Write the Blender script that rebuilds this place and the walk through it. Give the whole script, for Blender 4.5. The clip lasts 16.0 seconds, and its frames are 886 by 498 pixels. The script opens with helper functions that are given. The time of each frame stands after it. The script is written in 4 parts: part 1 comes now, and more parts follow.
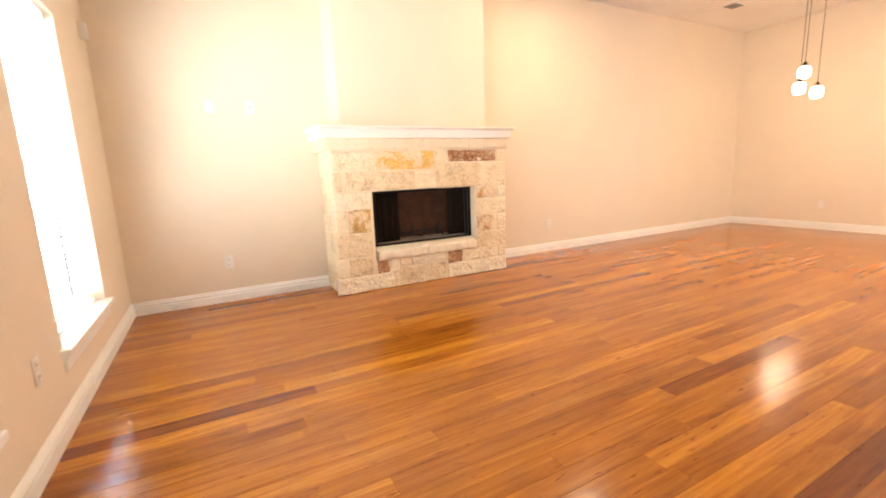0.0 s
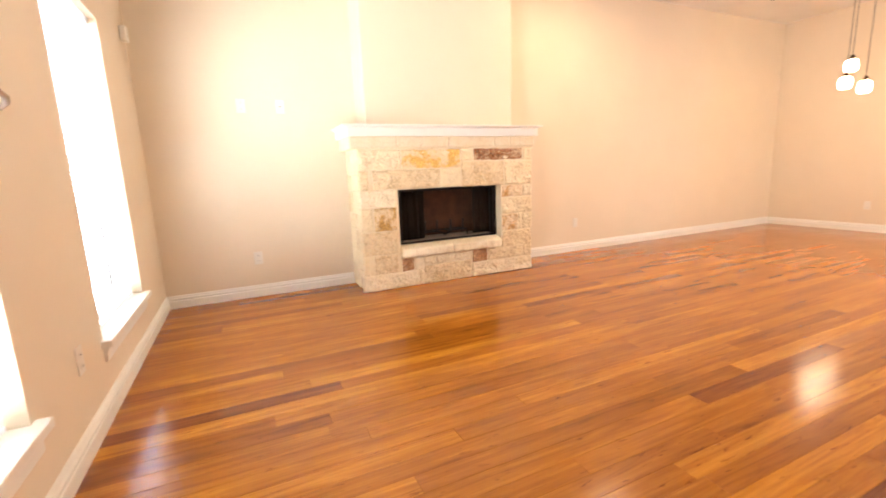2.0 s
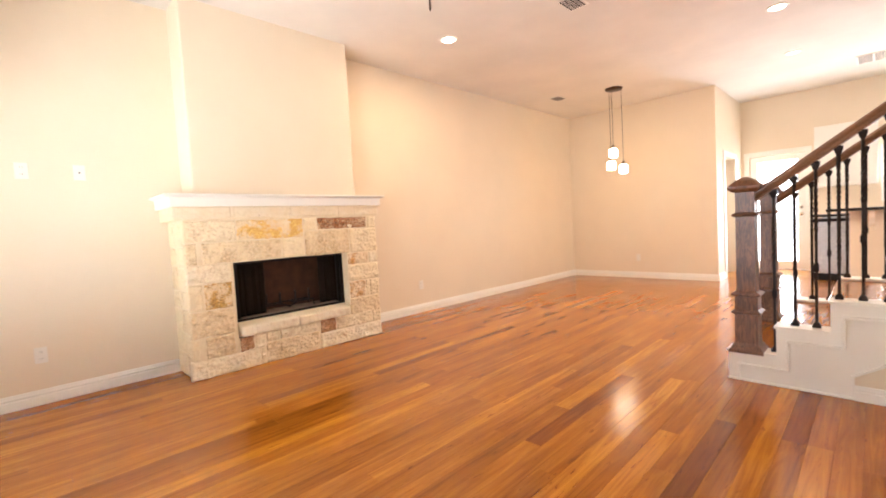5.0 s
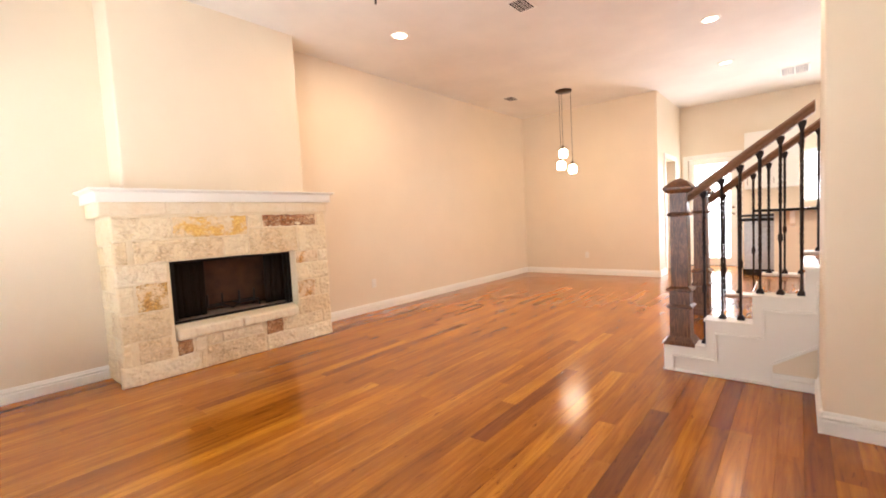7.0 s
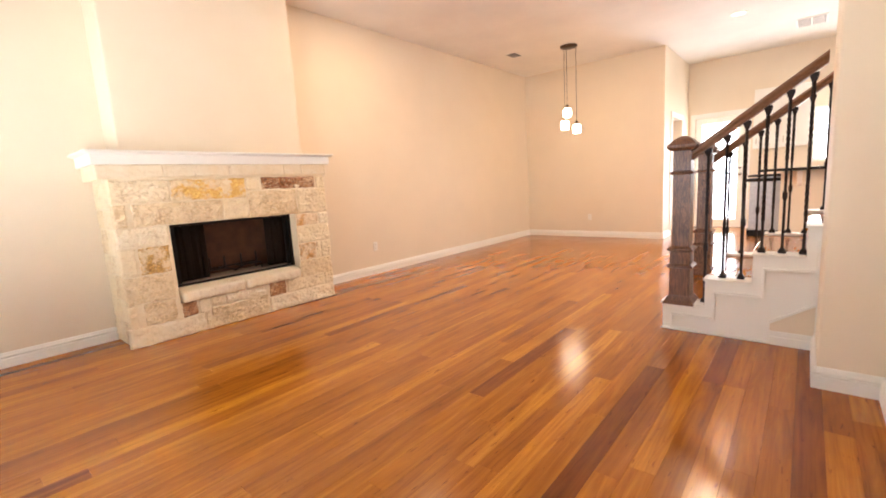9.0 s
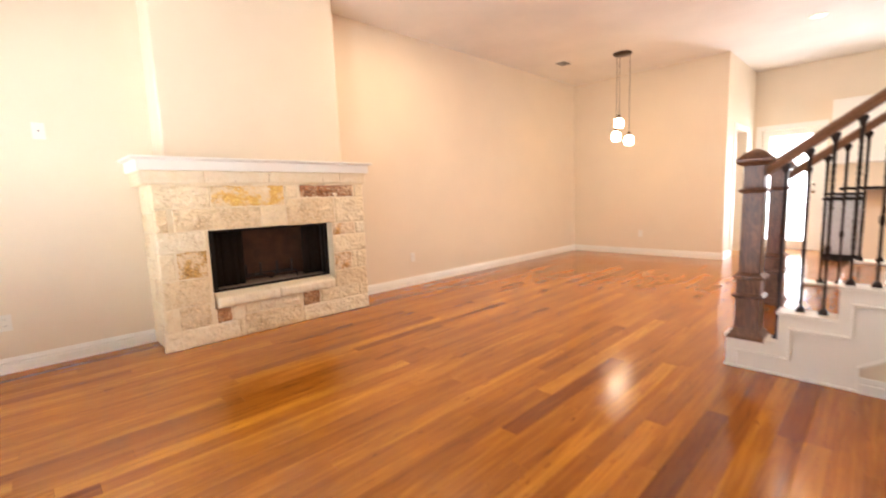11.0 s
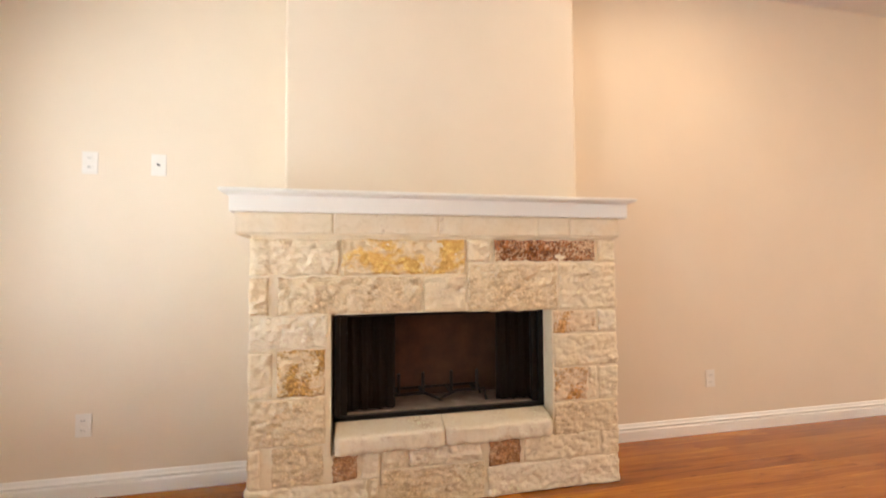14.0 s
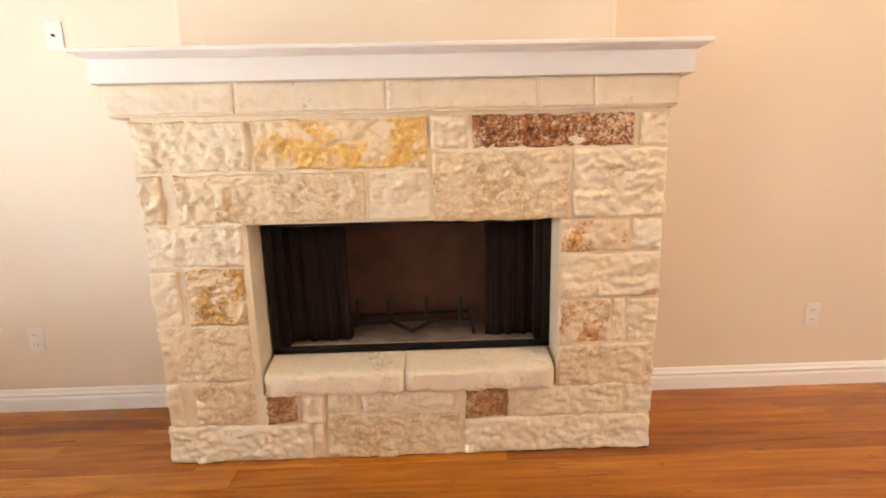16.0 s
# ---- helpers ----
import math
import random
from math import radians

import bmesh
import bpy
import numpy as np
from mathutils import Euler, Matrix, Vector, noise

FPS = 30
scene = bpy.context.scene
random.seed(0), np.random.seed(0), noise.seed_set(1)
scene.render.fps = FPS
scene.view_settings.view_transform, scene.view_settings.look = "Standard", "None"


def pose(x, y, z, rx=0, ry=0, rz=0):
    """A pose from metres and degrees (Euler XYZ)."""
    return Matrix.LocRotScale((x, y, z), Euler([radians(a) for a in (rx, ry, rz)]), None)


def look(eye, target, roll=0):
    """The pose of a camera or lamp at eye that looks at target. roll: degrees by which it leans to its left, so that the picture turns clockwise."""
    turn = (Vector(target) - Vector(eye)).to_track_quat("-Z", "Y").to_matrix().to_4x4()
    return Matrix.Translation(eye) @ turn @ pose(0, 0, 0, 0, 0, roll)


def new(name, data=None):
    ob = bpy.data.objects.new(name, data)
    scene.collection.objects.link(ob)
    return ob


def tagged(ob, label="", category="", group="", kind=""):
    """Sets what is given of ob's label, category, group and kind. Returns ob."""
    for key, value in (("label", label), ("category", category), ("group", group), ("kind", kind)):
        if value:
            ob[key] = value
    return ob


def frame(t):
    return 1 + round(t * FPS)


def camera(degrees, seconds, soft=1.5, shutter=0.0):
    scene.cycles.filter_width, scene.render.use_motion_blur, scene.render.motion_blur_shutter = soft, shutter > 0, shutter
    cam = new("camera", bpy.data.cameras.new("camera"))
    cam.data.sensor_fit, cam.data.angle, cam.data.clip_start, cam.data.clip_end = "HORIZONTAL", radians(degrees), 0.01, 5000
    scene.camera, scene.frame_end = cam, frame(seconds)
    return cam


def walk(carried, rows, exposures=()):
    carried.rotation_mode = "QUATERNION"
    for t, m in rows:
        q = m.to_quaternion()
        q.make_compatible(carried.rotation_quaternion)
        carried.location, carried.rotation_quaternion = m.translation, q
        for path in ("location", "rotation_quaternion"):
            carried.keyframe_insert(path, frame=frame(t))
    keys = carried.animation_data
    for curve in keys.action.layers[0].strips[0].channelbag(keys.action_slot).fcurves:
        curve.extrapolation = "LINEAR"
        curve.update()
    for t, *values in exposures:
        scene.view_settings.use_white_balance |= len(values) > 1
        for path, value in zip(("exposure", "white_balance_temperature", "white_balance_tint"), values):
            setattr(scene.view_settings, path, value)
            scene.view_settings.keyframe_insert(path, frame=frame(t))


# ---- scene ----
cam = camera(91.8, 16.0, soft=1.8, shutter=0.5)
PATH = [
    (0, 1.077, 1.126, 1.081, -10.22, 2.30, -28.44),
    (0.5, 1.070, 1.138, 1.079, -10.35, 2.47, -25.41),
    (1, 1.057, 1.148, 1.075, -10.34, 2.41, -23.03),
    (1.5, 1.053, 1.149, 1.076, -10.47, 2.34, -22.34),
    (2, 1.072, 1.137, 1.092, -10.45, 2.17, -25.20),
    (2.5, 1.075, 1.122, 1.105, -10.26, 2.11, -30.28),
    (3, 1.081, 1.104, 1.113, -9.92, 2.49, -33.99),
    (3.5, 1.080, 1.086, 1.119, -7.97, 2.82, -37.11),
    (4, 1.076, 1.071, 1.131, -5.96, 3.02, -39.90),
    (4.5, 1.081, 1.067, 1.139, -3.78, 3.31, -42.57),
    (5, 1.090, 1.068, 1.139, -3.08, 3.20, -44.90),
    (7.5, 1.158, 1.021, 1.137, -4.88, 3.04, -51.61),
    (8, 1.162, 1.020, 1.129, -6.79, 3.14, -51.83),
    (10.5, 1.257, 1.013, 1.101, -8.64, 2.79, -46.96),
    (11, 1.334, 1.110, 1.129, -6.90, 2.03, -44.30),
    (11.5, 1.387, 1.322, 1.156, -1.13, 0.96, -38.52),
    (12, 1.503, 1.598, 1.184, 0.56, 2.18, -33.75),
    (12.5, 1.745, 1.898, 1.202, 2.21, 3.59, -27.62),
    (13, 1.955, 2.226, 1.181, 3.69, 2.05, -20.98),
    (13.5, 2.192, 2.546, 1.174, 4.87, 1.96, -17.36),
    (14, 2.475, 2.829, 1.153, 2.25, 0.41, -12.16),
    (14.5, 2.678, 3.092, 1.098, -3.17, 0.67, -10.03),
    (15, 2.843, 3.286, 1.090, -6.76, 0.61, -6.93),
    (15.5, 2.990, 3.386, 1.086, -8.80, 1.34, -2.72),
    (16, 3.051, 3.389, 1.089, -9.95, 1.36, -1.45),
]
EXPOSURE = [
    (0.0, 0.17, 6450, 10), (3.0, 0.15, 6450, 10), (4.5, 0.06, 6250, 9), (5.5, -0.10, 6250, 9), (7.5, -0.14, 6250, 10), (10.5, -0.09, 6250, 10),
    (12.0, -0.12, 6150, 8), (13.0, -0.30, 6050, 6), (14.5, -0.38, 6100, 7), (15.2, -0.36, 6250, 9), (16.0, -0.20, 6250, 8)]
walk(cam, [(t, pose(x, y, z, 90 + pitch, roll, yaw)) for t, x, y, z, pitch, roll, yaw in PATH], exposures=EXPOSURE)

# ---- light ----
world = bpy.data.worlds.new("sky")
scene.world = world
world.use_nodes = True
wn = world.node_tree
sky = wn.nodes.new("ShaderNodeTexSky")
sky.sky_type, sky.sun_disc = "NISHITA", False
sky.sun_elevation, sky.sun_rotation = radians(52), radians(20)
wn.links.new(sky.outputs[0], wn.nodes["Background"].inputs[0])
wn.nodes["Background"].inputs[1].default_value = 0.12


def lamp(name, kind, m, power, colour, **fields):
    data = bpy.data.lights.new(name, kind)
    data.energy, data.color = power, colour
    for key, value in fields.items():
        if key == "size":
            data.size = value
        elif key == "size_y":
            data.shape, data.size_y = "RECTANGLE", value
        elif key == "disk":
            data.shape, data.size = "DISK", value
        elif key == "angle":
            data.angle = value
        elif key == "spread":
            data.spread = value
    ob = new(name, data)
    ob.matrix_world = m
    return ob


lamp("sun", "SUN", look((0, 0, 0), (-0.2, -0.6, -0.8)), 2.5, (1.0, 0.95, 0.88), angle=radians(1))
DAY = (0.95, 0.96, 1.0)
WARM = (1.0, 0.70, 0.46)
for y in (2.325, 4.075):
    lamp("window_daylight", "AREA", look((0.232, y, 1.215), (1.2, y, 1.215)), 86, DAY, size=0.94, size_y=1.70)
lamp("door_daylight", "AREA", look((11.03, 2.32, 1.05), (10, 2.32, 1.05)), 50, DAY, size=0.62, size_y=1.90)
lamp("kitchen_daylight", "AREA", look((11.03, 0.45, 1.6), (10, 0.45, 1.6)), 60, DAY, size=1.0, size_y=0.9)
# added fill light for the hall, through an assumed window out of view
lamp("added_hall_fill", "AREA", look((8.0, -1.78, 1.5), (8.0, 0, 1.5)), 42, DAY, size=1.9, size_y=1.3)
for x, y, power in ((4.53, 4.28, 27), (6.62, 1.75, 56), (8.38, 1.81, 7)):
    lamp("downlight", "AREA", look((x, y, 3.09), (x, y + 0.001, 0)), power, WARM, disk=0.12)

# ---- materials ----
def shader(name, rough=0.5, metal=0.0):
    m = bpy.data.materials.new(name)
    m.use_nodes = True
    p = m.node_tree.nodes["Principled BSDF"]
    p.inputs["Roughness"].default_value, p.inputs["Metallic"].default_value = rough, metal
    return m, m.node_tree, p


def node(nt, kind, **sockets):
    n = nt.nodes.new(kind)
    for k, v in sockets.items():
        n.inputs[k.replace("_", " ")].default_value = v
    return n


def ramp(nt, fac, stops):
    r = nt.nodes.new("ShaderNodeValToRGB")
    e = r.color_ramp.elements
    while len(e) < len(stops):
        e.new(0.5)
    for i, (at, c) in enumerate(stops):
        e[i].position, e[i].color = at, (*c, 1)
    nt.links.new(fac, r.inputs[0])
    return r.outputs[0]


def mixed(nt, fac, a, b, mode="MIX"):
    m = nt.nodes.new("ShaderNodeMix")
    m.data_type, m.blend_type = "RGBA", mode
    for socket, value in ((m.inputs[0], fac), (m.inputs[6], a), (m.inputs[7], b)):
        if hasattr(value, "is_linked"):
            nt.links.new(value, socket)
        else:
            socket.default_value = value if isinstance(value, float) else (*value, 1)
    return m.outputs[2]


def coords(nt, scale=(1, 1, 1), shift=None):
    g = nt.nodes.new("ShaderNodeNewGeometry")
    m = nt.nodes.new("ShaderNodeMapping")
    m.inputs["Scale"].default_value = scale
    nt.links.new(g.outputs["Position"], m.inputs["Vector"])
    if shift:
        nt.links.new(shift, m.inputs["Location"])
    return m.outputs[0]


def grain(nt, vec, scale, detail=4.0, rough=0.55, distort=0.0):
    n = node(nt, "ShaderNodeTexNoise", Scale=scale, Detail=detail, Roughness=rough, Distortion=distort)
    nt.links.new(vec, n.inputs["Vector"])
    return n.outputs["Fac"]


def bump(nt, p, height, strength, distance):
    b = node(nt, "ShaderNodeBump", Strength=strength, Distance=distance)
    nt.links.new(height, b.inputs["Height"])
    nt.links.new(b.outputs[0], p.inputs["Normal"])


def paint(name, colour, rough=0.6, peel=0.25, vary=0.06):
    m, nt, p = shader(name, rough)
    v = coords(nt)
    dark = tuple(c * (1 - vary) for c in colour)
    light = tuple(min(1, c * (1 + vary * 0.6)) for c in colour)
    nt.links.new(ramp(nt, grain(nt, v, 1.7), [(0.3, dark), (0.7, light)]), p.inputs["Base Color"])
    if peel:
        bump(nt, p, grain(nt, v, 130, 3), peel, 0.0015)
    return m


def plain(name, colour, rough=0.4, metal=0.0, vary=0.15, scale=30, gloss=0.5):
    m, nt, p = shader(name, rough, metal)
    p.inputs["Specular IOR Level"].default_value = gloss
    v = coords(nt)
    f = grain(nt, v, scale)
    nt.links.new(ramp(nt, f, [(0.3, tuple(c * (1 - vary) for c in colour)), (0.7, tuple(min(1, c * (1 + vary)) for c in colour))]), p.inputs["Base Color"])
    bump(nt, p, f, 0.08, 0.001)
    return m


def glow(name, colour, strength):
    m, nt, p = shader(name, 0.4)
    p.inputs["Base Color"].default_value = (*colour, 1)
    p.inputs["Emission Color"].default_value = (*colour, 1)
    p.inputs["Emission Strength"].default_value = strength
    return m


def strand_floor(name, island, stops, relief=0.02, figure=1.0):
    """Carbonised strand bamboo planks, grain along x, each with its own tone."""
    m, nt, p = shader(name, 0.2)
    if island:
        g = nt.nodes.new("ShaderNodeNewGeometry")
        tone = g.outputs["Random Per Island"]
    else:
        tone = nt.nodes.new("ShaderNodeObjectInfo").outputs["Random"]
    shift = nt.nodes.new("ShaderNodeVectorMath")
    shift.operation = "SCALE"
    shift.inputs[0].default_value = (37, 11, 5)
    nt.links.new(tone, shift.inputs["Scale"])
    fleck = grain(nt, coords(nt, (9, 60, 1), shift.outputs[0]), 1.0, 3, 0.5, 0.8)
    fine = grain(nt, coords(nt, (1.6, 80, 1), shift.outputs[0]), 1.0, 6, 0.65, 0.5)
    broad = grain(nt, coords(nt, (1.5, 22, 1), shift.outputs[0]), 1.0, 6, 0.62, 1.1)
    cloud = grain(nt, coords(nt, (1.6, 5, 1), shift.outputs[0]), 1.0, 3, 0.5, 0.3)
    base = ramp(nt, tone, stops)
    streak = ramp(nt, broad, [(0.26, (0.55, 0.46, 0.38)), (0.40, (0.86, 0.82, 0.78)), (0.50, (1.0, 1.0, 1.0)), (0.60, (1.12, 1.17, 1.2)), (0.72, (1.34, 1.46, 1.6))])
    thin = ramp(nt, fine, [(0.28, (0.80, 0.74, 0.68)), (0.48, (1, 1, 1)), (0.75, (1.08, 1.1, 1.12))])
    c = mixed(nt, figure, mixed(nt, 0.4 + 0.6 * figure, base, streak, "MULTIPLY"), thin, "MULTIPLY")
    c = mixed(nt, 1.0, c, ramp(nt, cloud, [(0.32, (0.86, 0.82, 0.78)), (0.66, (1.1, 1.1, 1.1))]), "MULTIPLY")
    c = mixed(nt, figure, c, ramp(nt, fleck, [(0.26, (0.48, 0.36, 0.28)), (0.35, (1, 1, 1))]), "MULTIPLY")
    nt.links.new(c, p.inputs["Base Color"])
    wear = grain(nt, coords(nt, (3, 3, 3)), 1.0, 4)
    r = node(nt, "ShaderNodeMapRange", From_Min=0.3, From_Max=0.7, To_Min=0.13, To_Max=0.21)
    nt.links.new(wear, r.inputs[0])
    nt.links.new(r.outputs[0], p.inputs["Roughness"])
    if relief:
        bump(nt, p, fine, relief, 0.001)
    return m


def oak(name, axis, even=0.0):
    """Dark stained oak: broad figure, open pores, grain along one axis."""
    m, nt, p = shader(name, 0.36)
    s, fine_s = [17, 17, 17], [150, 150, 150]
    s[axis], fine_s[axis] = 1.9, 5
    f = grain(nt, coords(nt, tuple(s)), 1.0, 5, 0.6, 1.6)
    pore = grain(nt, coords(nt, tuple(fine_s)), 1.0, 4, 0.6, 0.3)
    bands = nt.nodes.new("ShaderNodeMath")
    bands.operation = "PINGPONG"
    bands.inputs[1].default_value = 0.055
    nt.links.new(f, bands.inputs[0])
    c = ramp(nt, bands.outputs[0], [(0.0, (0.050, 0.017, 0.007)), (0.018, (0.13, 0.050, 0.019)), (0.040, (0.20, 0.085, 0.034)), (0.055, (0.25, 0.110, 0.046))])
    c = mixed(nt, 1.0, c, ramp(nt, pore, [(0.34, (0.45, 0.40, 0.36)), (0.5, (1, 1, 1))]), "MULTIPLY")
    c = mixed(nt, even, c, (0.185, 0.078, 0.029))
    nt.links.new(c, p.inputs["Base Color"])
    bump(nt, p, pore, 0.2, 0.001)
    return m


def stone(name, base, stain=None, amount=0.5, dark=None, soft=0.05, speck=0.35, relief=0.42, blotch=0.6):
    """Rough limestone; stain is a mineral colour lying in soft patches."""
    m, nt, p = shader(name, 0.5)
    o = nt.nodes.new("ShaderNodeObjectInfo").outputs["Random"]
    shift = nt.nodes.new("ShaderNodeVectorMath")
    shift.operation = "SCALE"
    shift.inputs[0].default_value = (7, 13, 9)
    nt.links.new(o, shift.inputs["Scale"])
    v = coords(nt, (1, 1, 1), shift.outputs[0])
    big, mid, fine = grain(nt, v, 6, 3, 0.55, 0.5), grain(nt, v, 26, 6, 0.65, 0.9), grain(nt, v, 85, 5, 0.7, 0.4)
    c = ramp(nt, mid, [(0.30, tuple(x * y for x, y in zip(base, (0.86, 0.80, 0.68)))), (0.46, base), (0.72, tuple(min(0.9, x * 1.10) for x in base))])
    c = mixed(nt, 0.55, c, ramp(nt, big, [(0.35, tuple(x * y for x, y in zip(base, (0.96, 0.88, 0.74)))), (0.6, base)]))
    if stain:
        both = nt.nodes.new("ShaderNodeMath")
        both.operation = "MULTIPLY_ADD"
        both.inputs[1].default_value = blotch
        nt.links.new(mid, both.inputs[0])
        nt.links.new(big, both.inputs[2])
        more = nt.nodes.new("ShaderNodeMath")
        more.operation = "MULTIPLY_ADD"
        more.inputs[1].default_value = speck
        nt.links.new(fine, more.inputs[0])
        nt.links.new(both.outputs[0], more.inputs[2])
        even = nt.nodes.new("ShaderNodeMath")
        even.operation = "MULTIPLY"
        even.inputs[1].default_value = 1 / (1 + blotch + speck)
        nt.links.new(more.outputs[0], even.inputs[0])
        edge = 0.5 + (0.5 - amount) * 0.3
        f = ramp(nt, even.outputs[0], [(edge - soft, (0, 0, 0)), (edge + soft, (1, 1, 1))])
        tint = ramp(nt, grain(nt, v, 55, 4, 0.7, 0.6), [(0.40, dark or tuple(x * 0.62 for x in stain)), (0.52, stain), (0.66, tuple(min(0.9, x * 1.45) for x in stain))])
        c = mixed(nt, f, c, tint)
    nt.links.new(c, p.inputs["Base Color"])
    bump(nt, p, mixed(nt, 0.5, mid, fine), relief, 0.012)
    return m


M_WALL = paint("cream_wall_paint", (0.780, 0.664, 0.500), 0.55, 0.3, 0.03)
M_CEIL = paint("ceiling_paint", (0.80, 0.75, 0.67), 0.7, 0.35)
M_TRIM = paint("white_trim_paint", (0.86, 0.83, 0.75), 0.35, 0.0, 0.03)
M_PLATE = plain("white_plastic", (0.80, 0.75, 0.66), 0.35, vary=0.02)
M_SLOT = plain("dark_slot", (0.05, 0.045, 0.04), 0.6)
TONES = [(0.0, (0.28, 0.087, 0.008)), (0.12, (0.335, 0.109, 0.009)), (0.30, (0.38, 0.128, 0.010)), (0.75, (0.43, 0.152, 0.012)), (1.0, (0.50, 0.188, 0.016))]
M_FLOOR = strand_floor("strand_bamboo_plank", False, TONES)
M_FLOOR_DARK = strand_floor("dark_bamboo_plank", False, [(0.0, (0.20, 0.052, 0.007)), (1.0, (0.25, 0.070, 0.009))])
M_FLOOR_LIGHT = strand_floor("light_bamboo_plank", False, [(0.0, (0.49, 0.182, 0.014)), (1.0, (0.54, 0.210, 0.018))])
M_FLOOR_SOFT = strand_floor("even_bamboo_plank", False, [(0.0, (0.345, 0.114, 0.010)), (1.0, (0.455, 0.166, 0.014))], 0.0, 0.2)
M_FLOOR_FAR = strand_floor("strand_bamboo_far", True, [(0.0, (0.375, 0.128, 0.011)), (1.0, (0.425, 0.150, 0.013))], 0.0, 0.0)
# near-black: the shade in the plank gaps is put into this colour
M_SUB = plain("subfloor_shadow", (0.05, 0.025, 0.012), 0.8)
M_OAK = oak("stained_oak_upright", 2)
M_RAIL = oak("stained_oak_rail", 1, 0.7)
M_IRON = plain("wrought_iron", (0.014, 0.007, 0.005), 0.5, 0.0, 0.3, 60, 0.3)
M_BLACK = plain("black_firebox_steel", (0.010, 0.008, 0.007), 0.35, 0.0, 0.3, 20, 0.25)
M_MESH = plain("black_mesh_curtain", (0.018, 0.012, 0.009), 0.9, 0.0, 0.3, 200, 0.1)
M_REFRACT = plain("brown_refractory_panel", (0.085, 0.036, 0.017), 0.85, vary=0.3, scale=9)
M_ASH = plain("pale_firebox_floor", (0.30, 0.23, 0.17), 0.9, vary=0.25, scale=14)
M_CREAM = stone("cream_limestone", (0.84, 0.73, 0.52), (0.72, 0.56, 0.34), 0.32, (0.62, 0.47, 0.27), 0.07)
M_TAN = stone("tan_limestone", (0.82, 0.70, 0.48), (0.66, 0.49, 0.28), 0.48, (0.55, 0.40, 0.22), 0.07, 0.5)
M_WHITE = stone("white_limestone", (0.86, 0.76, 0.57), (0.76, 0.62, 0.42), 0.25, (0.62, 0.47, 0.28), 0.07)
M_YELLOW = stone("yellow_limestone", (0.80, 0.67, 0.45), (0.76, 0.47, 0.13), 0.55, (0.70, 0.41, 0.10), 0.035, 0.12, blotch=0.2)
M_RUST = stone("rust_limestone", (0.74, 0.56, 0.36), (0.30, 0.105, 0.020), 0.60, (0.11, 0.032, 0.008), 0.035, 1.3)
M_GOLD = stone("golden_limestone", (0.78, 0.65, 0.43), (0.55, 0.32, 0.08), 0.56, (0.34, 0.18, 0.045), 0.035, 0.5, blotch=0.3)
M_ORANGE = stone("orange_limestone", (0.79, 0.65, 0.45), (0.58, 0.30, 0.08), 0.46, (0.36, 0.16, 0.04), 0.04, 0.6, blotch=0.3)
M_BROWN = stone("brown_limestone", (0.70, 0.53, 0.33), (0.42, 0.21, 0.08), 0.62, (0.26, 0.12, 0.045), 0.05, 0.8)
M_CUT = stone("sawn_limestone", (0.78, 0.68, 0.50), (0.70, 0.56, 0.36), 0.18, (0.40, 0.28, 0.15), 0.04, relief=0.12)
M_SILL = stone("worn_sill_limestone", (0.84, 0.75, 0.58), (0.78, 0.65, 0.46), 0.3, (0.6, 0.45, 0.27), 0.07, relief=0.3)
M_MORTAR = stone("lime_mortar", (0.80, 0.69, 0.49), relief=0.2)
M_BRONZE = plain("oiled_bronze", (0.06, 0.035, 0.02), 0.35, 0.7)
M_GLOBE = glow("frosted_pendant_glass", (1.0, 0.75, 0.49), 30.0)
M_CAN = glow("downlight_lens", (1.0, 0.82, 0.56), 16.0)
M_CAN_DIM = glow("dim_downlight_lens", (1.0, 0.84, 0.60), 3.0)
M_STEEL = plain("brushed_steel", (0.42, 0.41, 0.40), 0.35, 0.8, 0.1)
M_GRANITE = plain("black_granite", (0.012, 0.012, 0.013), 0.15, vary=0.6, scale=120)
M_CHROME = plain("satin_nickel", (0.6, 0.57, 0.52), 0.25, 1.0, 0.05)


def cloth(name, colour, through_part):
    """Thin fabric that lets some light through."""
    m = plain(name, colour, 0.9, vary=0.08, scale=160)
    nt = m.node_tree
    mix, thin = nt.nodes.new("ShaderNodeMixShader"), nt.nodes.new("ShaderNodeBsdfTranslucent")
    thin.inputs[0].default_value, mix.inputs[0].default_value = (*colour, 1), through_part
    nt.links.new(nt.nodes["Principled BSDF"].outputs[0], mix.inputs[1])
    nt.links.new(thin.outputs[0], mix.inputs[2])
    nt.links.new(mix.outputs[0], nt.nodes["Material Output"].inputs[0])
    return m


M_SHADE = cloth("beige_linen_shade", (0.84, 0.68, 0.43), 0.5)
M_LINING = cloth("white_shade_lining", (0.84, 0.81, 0.76), 0.5)
M_RIM = plain("brown_binding", (0.36, 0.23, 0.12), 0.8)
M_GRILLE = plain("grey_grille", (0.30, 0.28, 0.27), 0.5, vary=0.05)
M_BLIND = cloth("white_blind", (0.86, 0.87, 0.88), 0.5)
M_GROUND = plain("pale_concrete", (0.42, 0.41, 0.38), 0.9, vary=0.15, scale=2)
M_GLASS, _nt, _p = shader("window_glass", 0.02)
_p.inputs["Transmission Weight"].default_value, _p.inputs["IOR"].default_value = 1.0, 1.05


